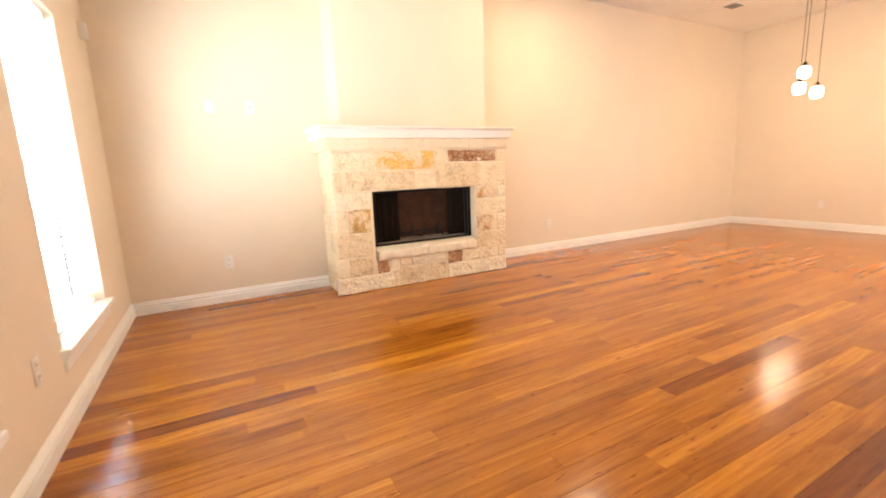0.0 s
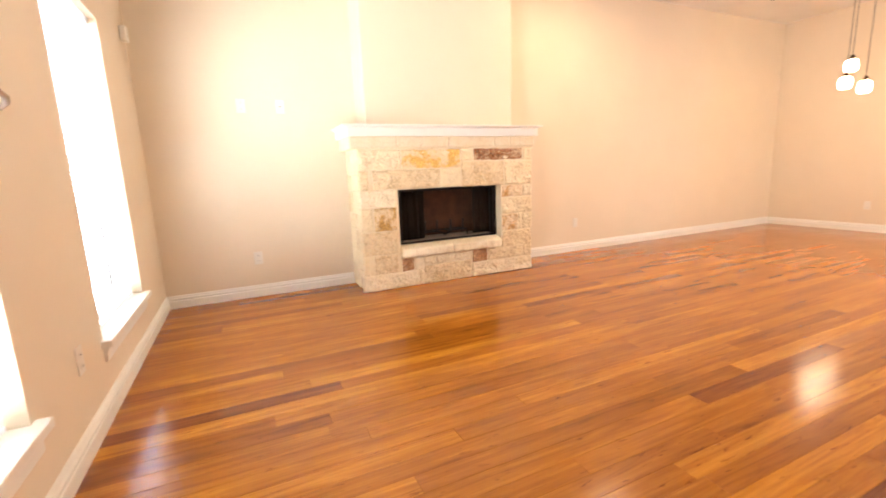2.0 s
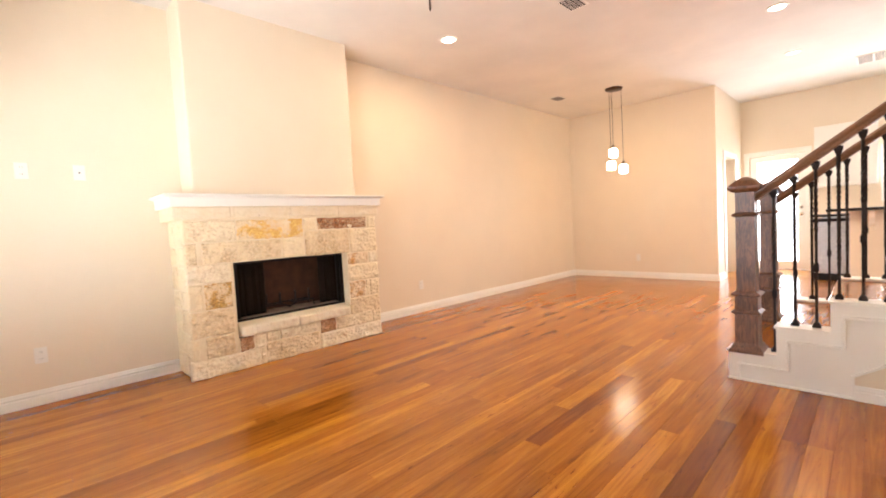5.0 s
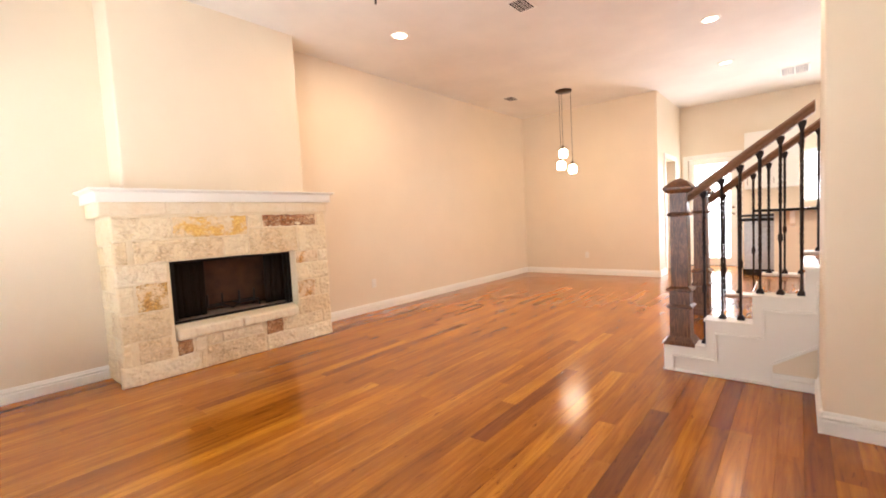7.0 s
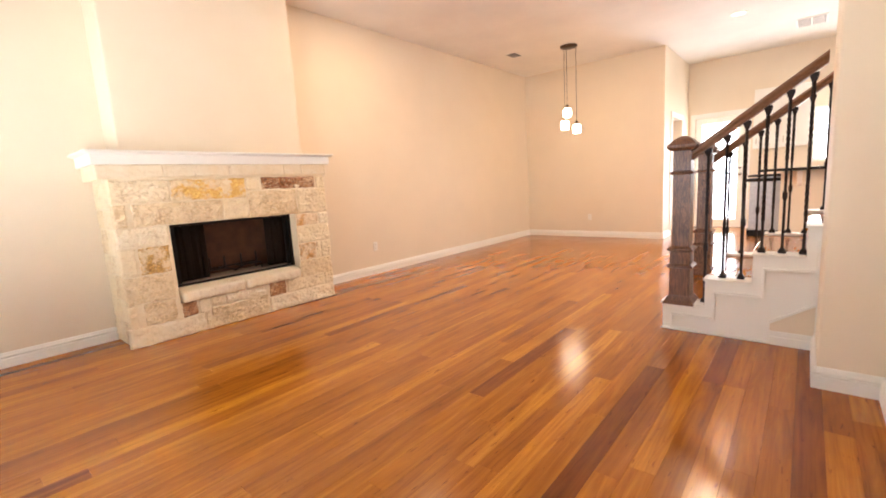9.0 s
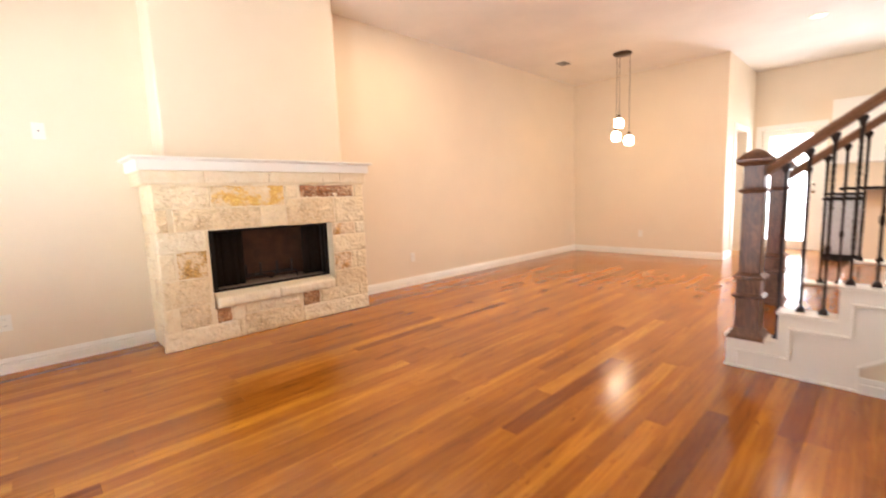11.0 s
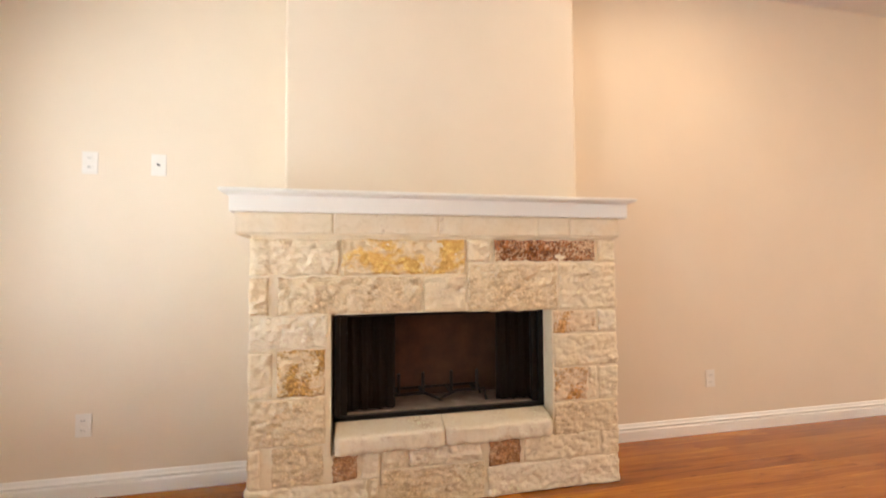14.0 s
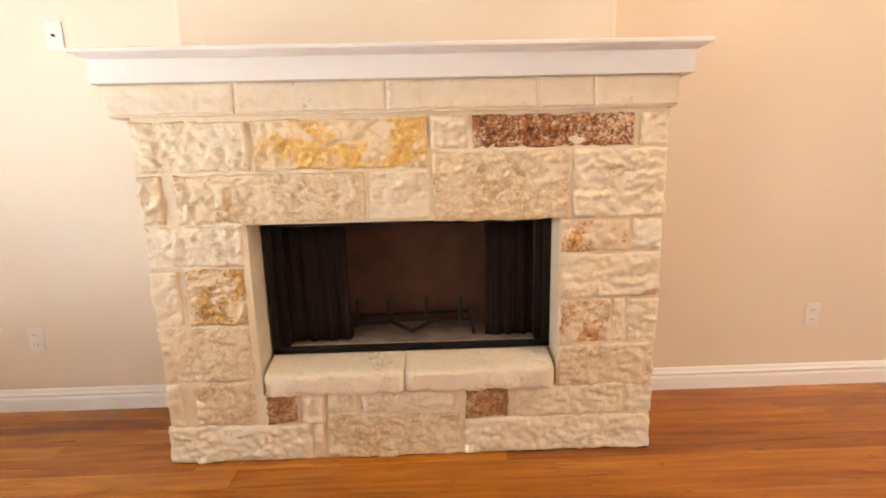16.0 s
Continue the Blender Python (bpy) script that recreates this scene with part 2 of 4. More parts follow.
# ---- mesh helpers ----
def box(bm, x0, x1, y0, y1, z0, z1, bev=0.0, seg=2):
    r = bmesh.ops.create_cube(bm, size=1.0, matrix=Matrix.Translation(((x0 + x1) / 2, (y0 + y1) / 2, (z0 + z1) / 2)) @ Matrix.Diagonal((x1 - x0, y1 - y0, z1 - z0, 1)))
    if bev:
        edges = {e for v in r["verts"] for e in v.link_edges}
        bmesh.ops.bevel(bm, geom=list(edges), offset=bev, segments=seg, affect="EDGES", profile=0.6)


def boxed(*a, **k):
    bm = bmesh.new()
    box(bm, *a, **k)
    return bm


def lathe(bm, profile, cx=0, cy=0, seg=24, turn=0.0):
    rings = []
    for r, z in profile:
        rings.append([bm.verts.new((cx + r * math.cos(turn + 2 * math.pi * i / seg), cy + r * math.sin(turn + 2 * math.pi * i / seg), z)) for i in range(seg)])
    for a, b in zip(rings, rings[1:]):
        for i in range(seg):
            bm.faces.new((a[i], a[(i + 1) % seg], b[(i + 1) % seg], b[i]))
    if profile[0][0] > 1e-4:
        bm.faces.new(rings[0][::-1])
    if profile[-1][0] > 1e-4:
        bm.faces.new(rings[-1])


def lathed(*a, **k):
    bm = bmesh.new()
    lathe(bm, *a, **k)
    return bm


def square(profile, cx, cy):
    """A turned square post: half widths and heights."""
    return lathed([(w * math.sqrt(2), z) for w, z in profile], cx, cy, 4, math.pi / 4)


def prism(bm, poly, axis, a, b):
    """A polygon pushed along an axis (0 x, 1 y, 2 z) from a to b."""
    def at(p, q):
        v = list(p)
        v.insert(axis, q)
        return v
    lo, hi = [bm.verts.new(at(p, a)) for p in poly], [bm.verts.new(at(p, b)) for p in poly]
    bm.faces.new(lo[::-1])
    bm.faces.new(hi)
    for i in range(len(poly)):
        j = (i + 1) % len(poly)
        bm.faces.new((lo[i], lo[j], hi[j], hi[i]))


def prismed(*a):
    bm = bmesh.new()
    prism(bm, *a)
    return bm


def tube(bm, pts, r, seg=8):
    pts = [Vector(p) for p in pts]
    rings = []
    for i, p in enumerate(pts):
        d = (pts[min(i + 1, len(pts) - 1)] - pts[max(i - 1, 0)]).normalized()
        u = d.cross(Vector((0.3, 0.9, 0.31))).normalized()
        w = d.cross(u)
        rings.append([bm.verts.new(p + r * (u * math.cos(2 * math.pi * k / seg) + w * math.sin(2 * math.pi * k / seg))) for k in range(seg)])
    for a, b in zip(rings, rings[1:]):
        for k in range(seg):
            bm.faces.new((a[k], a[(k + 1) % seg], b[(k + 1) % seg], b[k]))
    bm.faces.new(rings[0][::-1])
    bm.faces.new(rings[-1])


def tubed(*a, **k):
    bm = bmesh.new()
    tube(bm, *a, **k)
    return bm


def mesh_of(name, bm, material, smooth=False):
    bmesh.ops.recalc_face_normals(bm, faces=bm.faces)
    me = bpy.data.meshes.new(name)
    bm.to_mesh(me)
    bm.free()
    me.materials.append(material)
    if smooth:
        me.shade_smooth()
    return me


def base_of(ob):
    at = Vector(ob.location)
    while ob.parent:
        at = at + ob.matrix_parent_inverse.translation + Vector((0, 0, 0))
        ob = ob.parent
        at = at + Vector(ob.location)
    return at


def part(name, bm, material, parent, label="", smooth=False):
    ob = new(name, mesh_of(name, bm, material, smooth))
    ob.parent = parent
    ob.matrix_parent_inverse = Matrix.Translation(-base_of(parent))
    return tagged(ob, label)


def thing(name, at, label, category, group="", kind=""):
    ob = new(name)
    ob.location = at
    ob.empty_display_size = 0.1
    return tagged(ob, label, category, group, kind)


def solid(name, bm, material, label, category, kind="structure", smooth=False):
    return tagged(new(name, mesh_of(name, bm, material, smooth)), label, category, "", kind)


# ---- plan ----
XW, XE, XB = 0.40, 9.08, 10.90
YN, YJ, YS = 5.37, 2.85, 0.69
H = 3.12
WINDOWS = ((1.85, 2.80), (3.60, 4.55))
WZ0, WZ1 = 0.352, 2.07


def wall_x(name, x0, x1, y0, y1, openings, label):
    """A wall that runs along y, with openings (y0, y1, z0, z1)."""
    bm = bmesh.new()
    at = y0
    for a, b, c, d in sorted(openings):
        box(bm, x0, x1, at, a, 0, H)
        if c > 0:
            box(bm, x0, x1, a, b, 0, c)
        box(bm, x0, x1, a, b, d, H)
        at = b
    box(bm, x0, x1, at, y1, 0, H)
    return solid(name, bm, M_WALL, label, "wall")


def wall_y(name, y0, y1, x0, x1, openings, label):
    bm = bmesh.new()
    at = x0
    for a, b, c, d in sorted(openings):
        box(bm, at, a, y0, y1, 0, H)
        if c > 0:
            box(bm, a, b, y0, y1, 0, c)
        box(bm, a, b, y0, y1, d, H)
        at = b
    box(bm, at, x1, y0, y1, 0, H)
    return solid(name, bm, M_WALL, label, "wall")


wall_x("wall_west", 0.25, XW, 0.54, 5.52, [(a, b, WZ0, WZ1) for a, b in WINDOWS], "cream painted wall with two tall windows")
wall_y("wall_north", YN, 5.52, XW, 9.23, [], "cream painted wall behind the stone fireplace")
wall_x("wall_east", XE, 9.23, YJ, YN, [], "cream painted end wall of the long room")
wall_y("wall_hall", YJ, YJ + 0.15, 9.23, XB, [(9.60, 10.36, 0, 2.05)], "cream painted hall wall with a doorway")
wall_x("wall_back", XB, XB + 0.15, -1.65, 3.0, [(-0.10, 1.00, 1.15, 2.05), (1.92, 2.72, 0, 2.08)], "cream painted kitchen wall with a glazed door")
wall_y("wall_south", 0.54, YS, XW, 3.90, [], "cream painted wall behind the camera")
solid("wall_stair", boxed(3.90, 4.44, -1.65, 0.935, -0.02, H + 0.02, 0.016, seg=3), M_WALL, "cream painted wall end beside the stairs", "wall")
# its opening is for the added, unseen hall window
wall_y("wall_south_hall", -1.80, -1.65, 3.90, 11.05, [(7.0, 9.0, 0.8, 2.2)], "cream painted wall at the far side of the hall")
wall_y("wall_closet", 4.0, 4.1, 9.23, 11.05, [], "painted wall of the small room beyond the doorway")
wall_x("wall_closet_side", XB, 11.05, 3.0, 4.0, [], "painted side wall of the small room")
lid = bmesh.new()
prism(lid, [(0.25, 0.54), (3.90, 0.54), (3.90, -1.80), (11.05, -1.80), (11.05, 5.52), (0.25, 5.52)], 2, H, H + 0.15)
solid("ceiling", lid, M_CEIL, "pale painted flat ceiling", "ceiling")
solid("ground", boxed(-400, 400, -400, 400, -0.5, -0.3), M_GROUND, "pale ground outside the house", "ground")

BASE = [(0, 0), (0.019, 0), (0.019, 0.060), (0.016, 0.066), (0.009, 0.068), (0.009, 0.073), (0.017, 0.076), (0.018, 0.084), (0.011, 0.092), (0.007, 0.104), (0.003, 0.110), (0, 0.110)]


def baseboard(fixed, along, a, b, side):
    """A moulded skirting on the wall face at fixed, running along axis along from a to b."""
    poly = [(fixed + side * d, z) for d, z in BASE]
    solid("baseboard", prismed(poly, along, a, b), M_TRIM, "white moulded wooden baseboard along the wall", "baseboard")


baseboard(YN, 0, XW, 2.03, -1)
baseboard(YN, 0, 3.88, XE, -1)
baseboard(XW, 1, YS, YN, 1)
baseboard(XE, 1, YJ - 0.017, YN, -1)
baseboard(YJ, 0, XE - 0.017, 9.50, -1)
baseboard(YJ, 0, 10.46, XB, -1)
baseboard(XB, 1, 1.2, 1.82, -1)
baseboard(YS, 0, XW, 3.90, 1)
baseboard(3.90, 1, YS, 0.954, -1)
baseboard(0.935, 0, 3.883, 4.45, 1)


# ---- fireplace ----
FY = 4.92
fire = thing("fireplace", (2.95, 5.1, 0), "rough cream limestone fireplace with white mantel and black firebox", "fireplace")
for x0, x1, y0, z0, z1 in ((2.034, 3.876, FY + 0.004, 0, 0.27), (2.034, 2.385, FY + 0.004, 0.27, 0.925), (3.508, 3.876, FY + 0.004, 0.27, 0.925), (2.034, 3.876, FY + 0.004, 0.925, 1.299)):
    part("mortar_body", boxed(x0, x1, y0, YN, z0, z1), M_MORTAR, fire, "pale lime mortar")


def rough_block(w, h, d, seed, rough=0.013, cell=0.0062):
    """A rock-faced block, front at y = 0 facing -y, with worn edges and an uneven outline."""
    bm = bmesh.new()
    nx, nz = max(3, int(w / cell)), max(3, int(h / cell))
    rnd = Vector((seed * 3.7, seed * 1.3, seed * 5.1))
    rows = []
    for j in range(nz + 1):
        row = []
        for i in range(nx + 1):
            u, v = i / nx, j / nz
            x, z = u * w, v * h
            e = min(x, w - x, z, h - z)
            chip = noise.voronoi(Vector((x * 21 + 0.8 * noise.noise(Vector((x * 20, 1, z * 20)) + rnd), 0.5, z * 33 + 0.8 * noise.noise(Vector((x * 18, 7, z * 22)) + rnd))) + rnd)[0]
            y = rough * 0.55 * (chip[0] * 1.6 - 0.7) - rough * 0.55 * noise.fractal(Vector((x * 34, 0, z * 44)) + rnd, 0.7, 2.1, 3) - rough * 0.9 * noise.noise(Vector((x * 9, 3, z * 13)) + rnd)
            y = max(-1.6 * rough, min(rough * 0.9, y)) + min(0.008, rough * 0.8) * max(0.0, 1 - e / 0.008) ** 1.3
            edge = 0.0035
            if i in (0, nx):
                x += edge * noise.noise(Vector((z * 22, u * 9, 0)) + rnd) * 1.5
            if j in (0, nz):
                z += edge * noise.noise(Vector((x * 16, v * 9, 4)) + rnd) * 1.5
            row.append(bm.verts.new((x, y, z)))
        rows.append(row)
    for j in range(nz):
        for i in range(nx):
            bm.faces.new((rows[j][i], rows[j][i + 1], rows[j + 1][i + 1], rows[j + 1][i]))
    rim = [rows[0][i] for i in range(nx + 1)] + [rows[j][nx] for j in range(1, nz + 1)] + [rows[nz][i] for i in range(nx - 1, -1, -1)] + [rows[j][0] for j in range(nz - 1, 0, -1)]
    back = [bm.verts.new((v.co.x, d, v.co.z)) for v in rim]
    for i in range(len(rim)):
        k = (i + 1) % len(rim)
        bm.faces.new((rim[i], back[i], back[k], rim[k]))
    return bm


stone_count = 0


def place_stone(m, w, h, d, material, rough=0.013, label=""):
    global stone_count
    stone_count += 1
    bm = rough_block(w, h, d, stone_count, rough)
    bmesh.ops.transform(bm, matrix=m, verts=bm.verts)
    return part("stone", bm, material, fire, label, True)


# each course: bottom, top, then (start, end, material)
C, T, W = M_CREAM, M_TAN, M_WHITE
COURSES = [
    (1.113, 1.284, [(2.026, 2.422, C), (2.433, 3.037, M_YELLOW)]),
    (1.173, 1.284, [(3.048, 3.178, C), (3.196, 3.762, M_RUST), (3.784, 3.882, C)]),
    (0.932, 1.104, [(2.026, 2.110, T), (2.150, 2.815, T), (2.828, 3.042, C)]),
    (0.920, 1.163, [(3.054, 3.540, T), (3.554, 3.886, C)]),
    (0.776, 0.926, [(2.026, 2.372, W)]),
    (0.556, 0.766, [(2.026, 2.128, C), (2.147, 2.360, M_GOLD)]),
    (0.336, 0.549, [(2.026, 2.362, T)]),
    (0.157, 0.328, [(2.026, 2.080, C), (2.128, 2.355, T)]),
    (0.155, 0.275, [(2.393, 2.508, M_BROWN), (2.522, 2.612, W)]),
    (0.188, 0.275, [(2.624, 2.738, C), (2.750, 3.114, W)]),
    (0.152, 0.275, [(3.156, 3.322, M_BROWN), (3.342, 3.770, C), (3.782, 3.884, C)]),
    (0.0, 0.150, [(2.010, 2.556, W), (2.566, 2.604, C)]),
    (0.0, 0.178, [(2.616, 3.132, T)]),
    (0.0, 0.145, [(3.146, 3.882, W)]),
    (0.798, 0.912, [(3.516, 3.758, M_ORANGE), (3.777, 3.882, W)]),
    (0.622, 0.788, [(3.516, 3.886, C)]),
    (0.445, 0.612, [(3.516, 3.704, M_ORANGE), (3.716, 3.760, C), (3.771, 3.886, C)]),
    (0.268, 0.436, [(3.512, 3.882, T)]),
]
for z0, z1, stones in COURSES:
    for x0, x1, mat in stones:
        place_stone(pose(x0, FY - 0.006, z0), x1 - x0, z1 - z0, 0.05, mat)

# side returns, courses of one or two blocks
rng = random.Random(5)
for face in (0, 1):
    z = 0.0
    while z < 1.28:
        h = min(rng.choice((0.15, 0.17, 0.2, 0.21)), 1.284 - z)
        if 1.284 - z - h < 0.09:
            h = 1.284 - z
        cut = rng.uniform(0.14, 0.30)
        for a, b in ((0.0, cut), (cut, 0.42)):
            mat = rng.choice((C, C, W, T))
            if face == 0:
                m = pose(2.026, YN - 0.005 - a, z + 0.004, 0, 0, -90)
            else:
                m = pose(3.884, YN - 0.005 - b, z + 0.004, 0, 0, 90)
            place_stone(m, b - a - 0.012, h - 0.010, 0.05, mat, 0.009)
        z += h

part("mortar_body", boxed(1.974, 3.897, FY - 0.012, YN, 1.299, 1.404), M_MORTAR, fire, "pale lime mortar")
# sawn lintel blocks, hearth sill
for a, b in zip((1.966, 2.399, 2.908, 3.428, 3.612), (2.394, 2.900, 3.418, 3.607, 3.905)):
    place_stone(pose(a, FY - 0.017, 1.306), b - a, 0.097, 0.06, M_CUT, 0.003, "smooth sawn limestone lintel block")
for a, b in ((2.405, 2.9275), (2.9285, 3.492)):
    bm = bmesh.new()
    nx = 56
    prof = [(5.02, 0.278), (FY - 0.021, 0.279), (FY - 0.033, 0.284), (FY - 0.037, 0.292), (FY - 0.038, 0.308), (FY - 0.038, 0.330), (FY - 0.038, 0.350), (FY - 0.036, 0.360), (FY - 0.030, 0.366), (FY - 0.005, 0.371), (FY + 0.03, 0.378), (5.0, 0.390), (5.02, 0.392)]
    cols = []
    for i in range(nx + 1):
        u = i / nx
        x = a + (b - a) * u
        end = min(u, 1 - u) * (b - a)
        tuck = 0.020 * max(0.0, 1 - end / 0.03) ** 2
        col = []
        for y, z in prof:
            q = noise.fractal(Vector((x * 22, y * 26, z * 26)), 0.8, 2.1, 4)
            front = 1.0 if y < FY - 0.02 else 0.35
            col.append(bm.verts.new((x, y + front * (0.0075 * q + tuck * (1 if y < FY else 0)), z + (0.005 * q if y < 5.0 else 0) - (tuck * 0.4 if z > 0.34 and y < FY else 0))))
        cols.append(col)
    for p, q in zip(cols, cols[1:]):
        for k in range(len(prof) - 1):
            bm.faces.new((p[k], q[k], q[k + 1], p[k + 1]))
    bm.faces.new(cols[0])
    bm.faces.new(cols[-1][::-1])
    part("hearth_sill", bm, M_SILL, fire, "thick worn limestone sill block", True)

# mantel
mantel = bmesh.new()
box(mantel, 1.945, 3.942, FY - 0.035, YN, 1.404, 1.480, 0.002)
part("mantel_fascia", mantel, M_TRIM, fire, "white painted wooden mantel board")
crown = bmesh.new()
rings = []
for out, z in ((0.0, 1.478), (0.004, 1.480), (0.010, 1.4815), (0.024, 1.487), (0.029, 1.491), (0.034, 1.491), (0.036, 1.494), (0.036, 1.503), (0.033, 1.506)):
    a = [(1.945 - out, YN), (1.945 - out, FY - 0.035 - out), (3.942 + out, FY - 0.035 - out), (3.942 + out, YN)]
    rings.append([crown.verts.new((x, y, z)) for x, y in a])
for lo, hi in zip(rings, rings[1:]):
    for i in range(4):
        j = (i + 1) % 4
        crown.faces.new((lo[i], lo[j], hi[j], hi[i]))
crown.faces.new(rings[-1])
part("mantel_shelf", crown, M_TRIM, fire, "white painted mantel shelf with cove moulding")
solid("chimney_breast", boxed(2.157, 3.735, 5.045, YN + 0.03, 1.470, H + 0.03, 0.018, seg=3), M_WALL, "cream painted chimney breast above the mantel", "wall")

# firebox
fb = bmesh.new()
box(fb, 2.400, 2.425, 5.03, 5.055, 0.392, 0.925)
box(fb, 3.480, 3.508, 5.03, 5.055, 0.392, 0.925)
box(fb, 2.400, 3.508, 5.03, 5.055, 0.900, 0.925)
box(fb, 2.400, 3.508, 5.03, 5.055, 0.392, 0.412)
part("firebox_frame", fb, M_BLACK, fire, "black steel firebox frame")
fb = bmesh.new()
box(fb, 2.40, 2.46, 5.055, 5.34, 0.395, 0.93)
box(fb, 3.45, 3.505, 5.055, 5.34, 0.395, 0.93)
box(fb, 2.40, 3.505, 5.055, 5.34, 0.905, 0.93)
part("firebox_liner", fb, M_BLACK, fire, "sooty black steel liner")
part("back_panel", boxed(2.46, 3.45, 5.30, 5.34, 0.40, 0.905), M_REFRACT, fire, "brown refractory back panel")
part("firebox_floor", boxed(2.46, 3.45, 5.055, 5.30, 0.395, 0.415), M_ASH, fire, "pale firebox floor")
for a, b in ((2.43, 2.70), (3.255, 3.475)):
    bm = bmesh.new()
    n = 40
    cols = []
    for i in range(n + 1):
        x = a + (b - a) * i / n
        y = 5.085 + 0.007 * math.sin(i * 0.62) + 0.004 * math.sin(i * 1.9 + 1)
        cols.append([bm.verts.new((x, y + 0.004 * math.sin(i + k), z)) for k, z in enumerate((0.425, 0.6, 0.75, 0.898))])
    for p, q in zip(cols, cols[1:]):
        for k in range(3):
            bm.faces.new((p[k], q[k], q[k + 1], p[k + 1]))
    ob = part("spark_curtain", bm, M_MESH, fire, "black pleated mesh spark curtain", True)
    sm = ob.modifiers.new("thickness", "SOLIDIFY")
    sm.thickness = 0.003
part("curtain_rod", tubed([(2.425, 5.085, 0.897), (3.48, 5.085, 0.897)], 0.004), M_BLACK, fire)

grate = thing("fire_grate", (2.97, 5.17, 0.415), "black iron fire grate with upright prongs in the firebox", "grate")
part("front_bar", tubed([(2.69, 5.13, 0.415), (2.70, 5.13, 0.47), (2.86, 5.13, 0.475), (2.95, 5.13, 0.435), (3.04, 5.13, 0.475), (3.20, 5.13, 0.475), (3.21, 5.13, 0.415)], 0.0085), M_IRON, grate)
part("rear_bar", tubed([(2.69, 5.25, 0.415), (2.70, 5.25, 0.47), (3.20, 5.25, 0.475), (3.21, 5.25, 0.415)], 0.007), M_IRON, grate)
for x in (2.725, 2.855, 3.01, 3.155):
    part("prong", tubed([(x, 5.26, 0.47), (x, 5.14, 0.47), (x, 5.125, 0.48), (x, 5.122, 0.585)], 0.0085), M_IRON, grate)

# ---- wall plates ----
def outlet(m, label, kind="outlet"):
    t = thing("wall_outlet" if kind == "outlet" else "wall_plate", (0, 0, 0), label, "outlet" if kind == "outlet" else "wall plate", "wall plates")
    part("plate", boxed(-0.036, 0.036, -0.006, 0.0, -0.058, 0.058, 0.003), M_PLATE, t)
    if kind == "outlet":
        for z in (-0.024, 0.024):
            s = part("socket", lathed([(0.017, 0), (0.017, 0.003), (0.015, 0.004)], 0, 0, 16), M_PLATE, t)
            s.data.transform(pose(0, -0.005, z, 90))
            for x in (-0.006, 0.006):
                part("slot", boxed(x - 0.001, x + 0.001, -0.0098, -0.009, z - 0.004, z + 0.005), M_SLOT, s)
    elif kind == "jack":
        s = part("jack", lathed([(0.006, 0), (0.006, 0.008), (0.003, 0.010)], 0, 0, 12), M_SLOT, t)
        s.data.transform(pose(0, -0.006, 0, 90))
    else:
        part("toggle", boxed(-0.005, 0.005, -0.014, -0.005, -0.011, 0.011, 0.002), M_PLATE, t)
    t.matrix_basis = m
    return t


outlet(pose(1.157, YN, 0.36), "white duplex outlet low on the cream wall")
outlet(pose(4.90, YN, 0.366), "white duplex outlet low on the cream wall")
outlet(pose(XE, 4.10, 0.37, 0, 0, -90), "white duplex outlet low on the end wall")
outlet(pose(XW, 3.27, 0.382, 0, 0, 90), "white duplex outlet between the two windows")
outlet(pose(1.157, YN, 1.70), "white duplex outlet high on the cream wall")
outlet(pose(1.476, YN, 1.70), "white cable jack plate high on the cream wall", "jack")
sensor = thing("alarm_sensor", (0.42, 5.20, 2.165), "small white alarm sensor high beside the corner", "sensor")
bm = boxed(-0.032, 0.032, -0.045, 0.0, -0.055, 0.055, 0.008)
bmesh.ops.transform(bm, matrix=pose(0.403, 5.20, 2.165, 0, 0, 90), verts=bm.verts)
part("case", bm, M_PLATE, sensor)


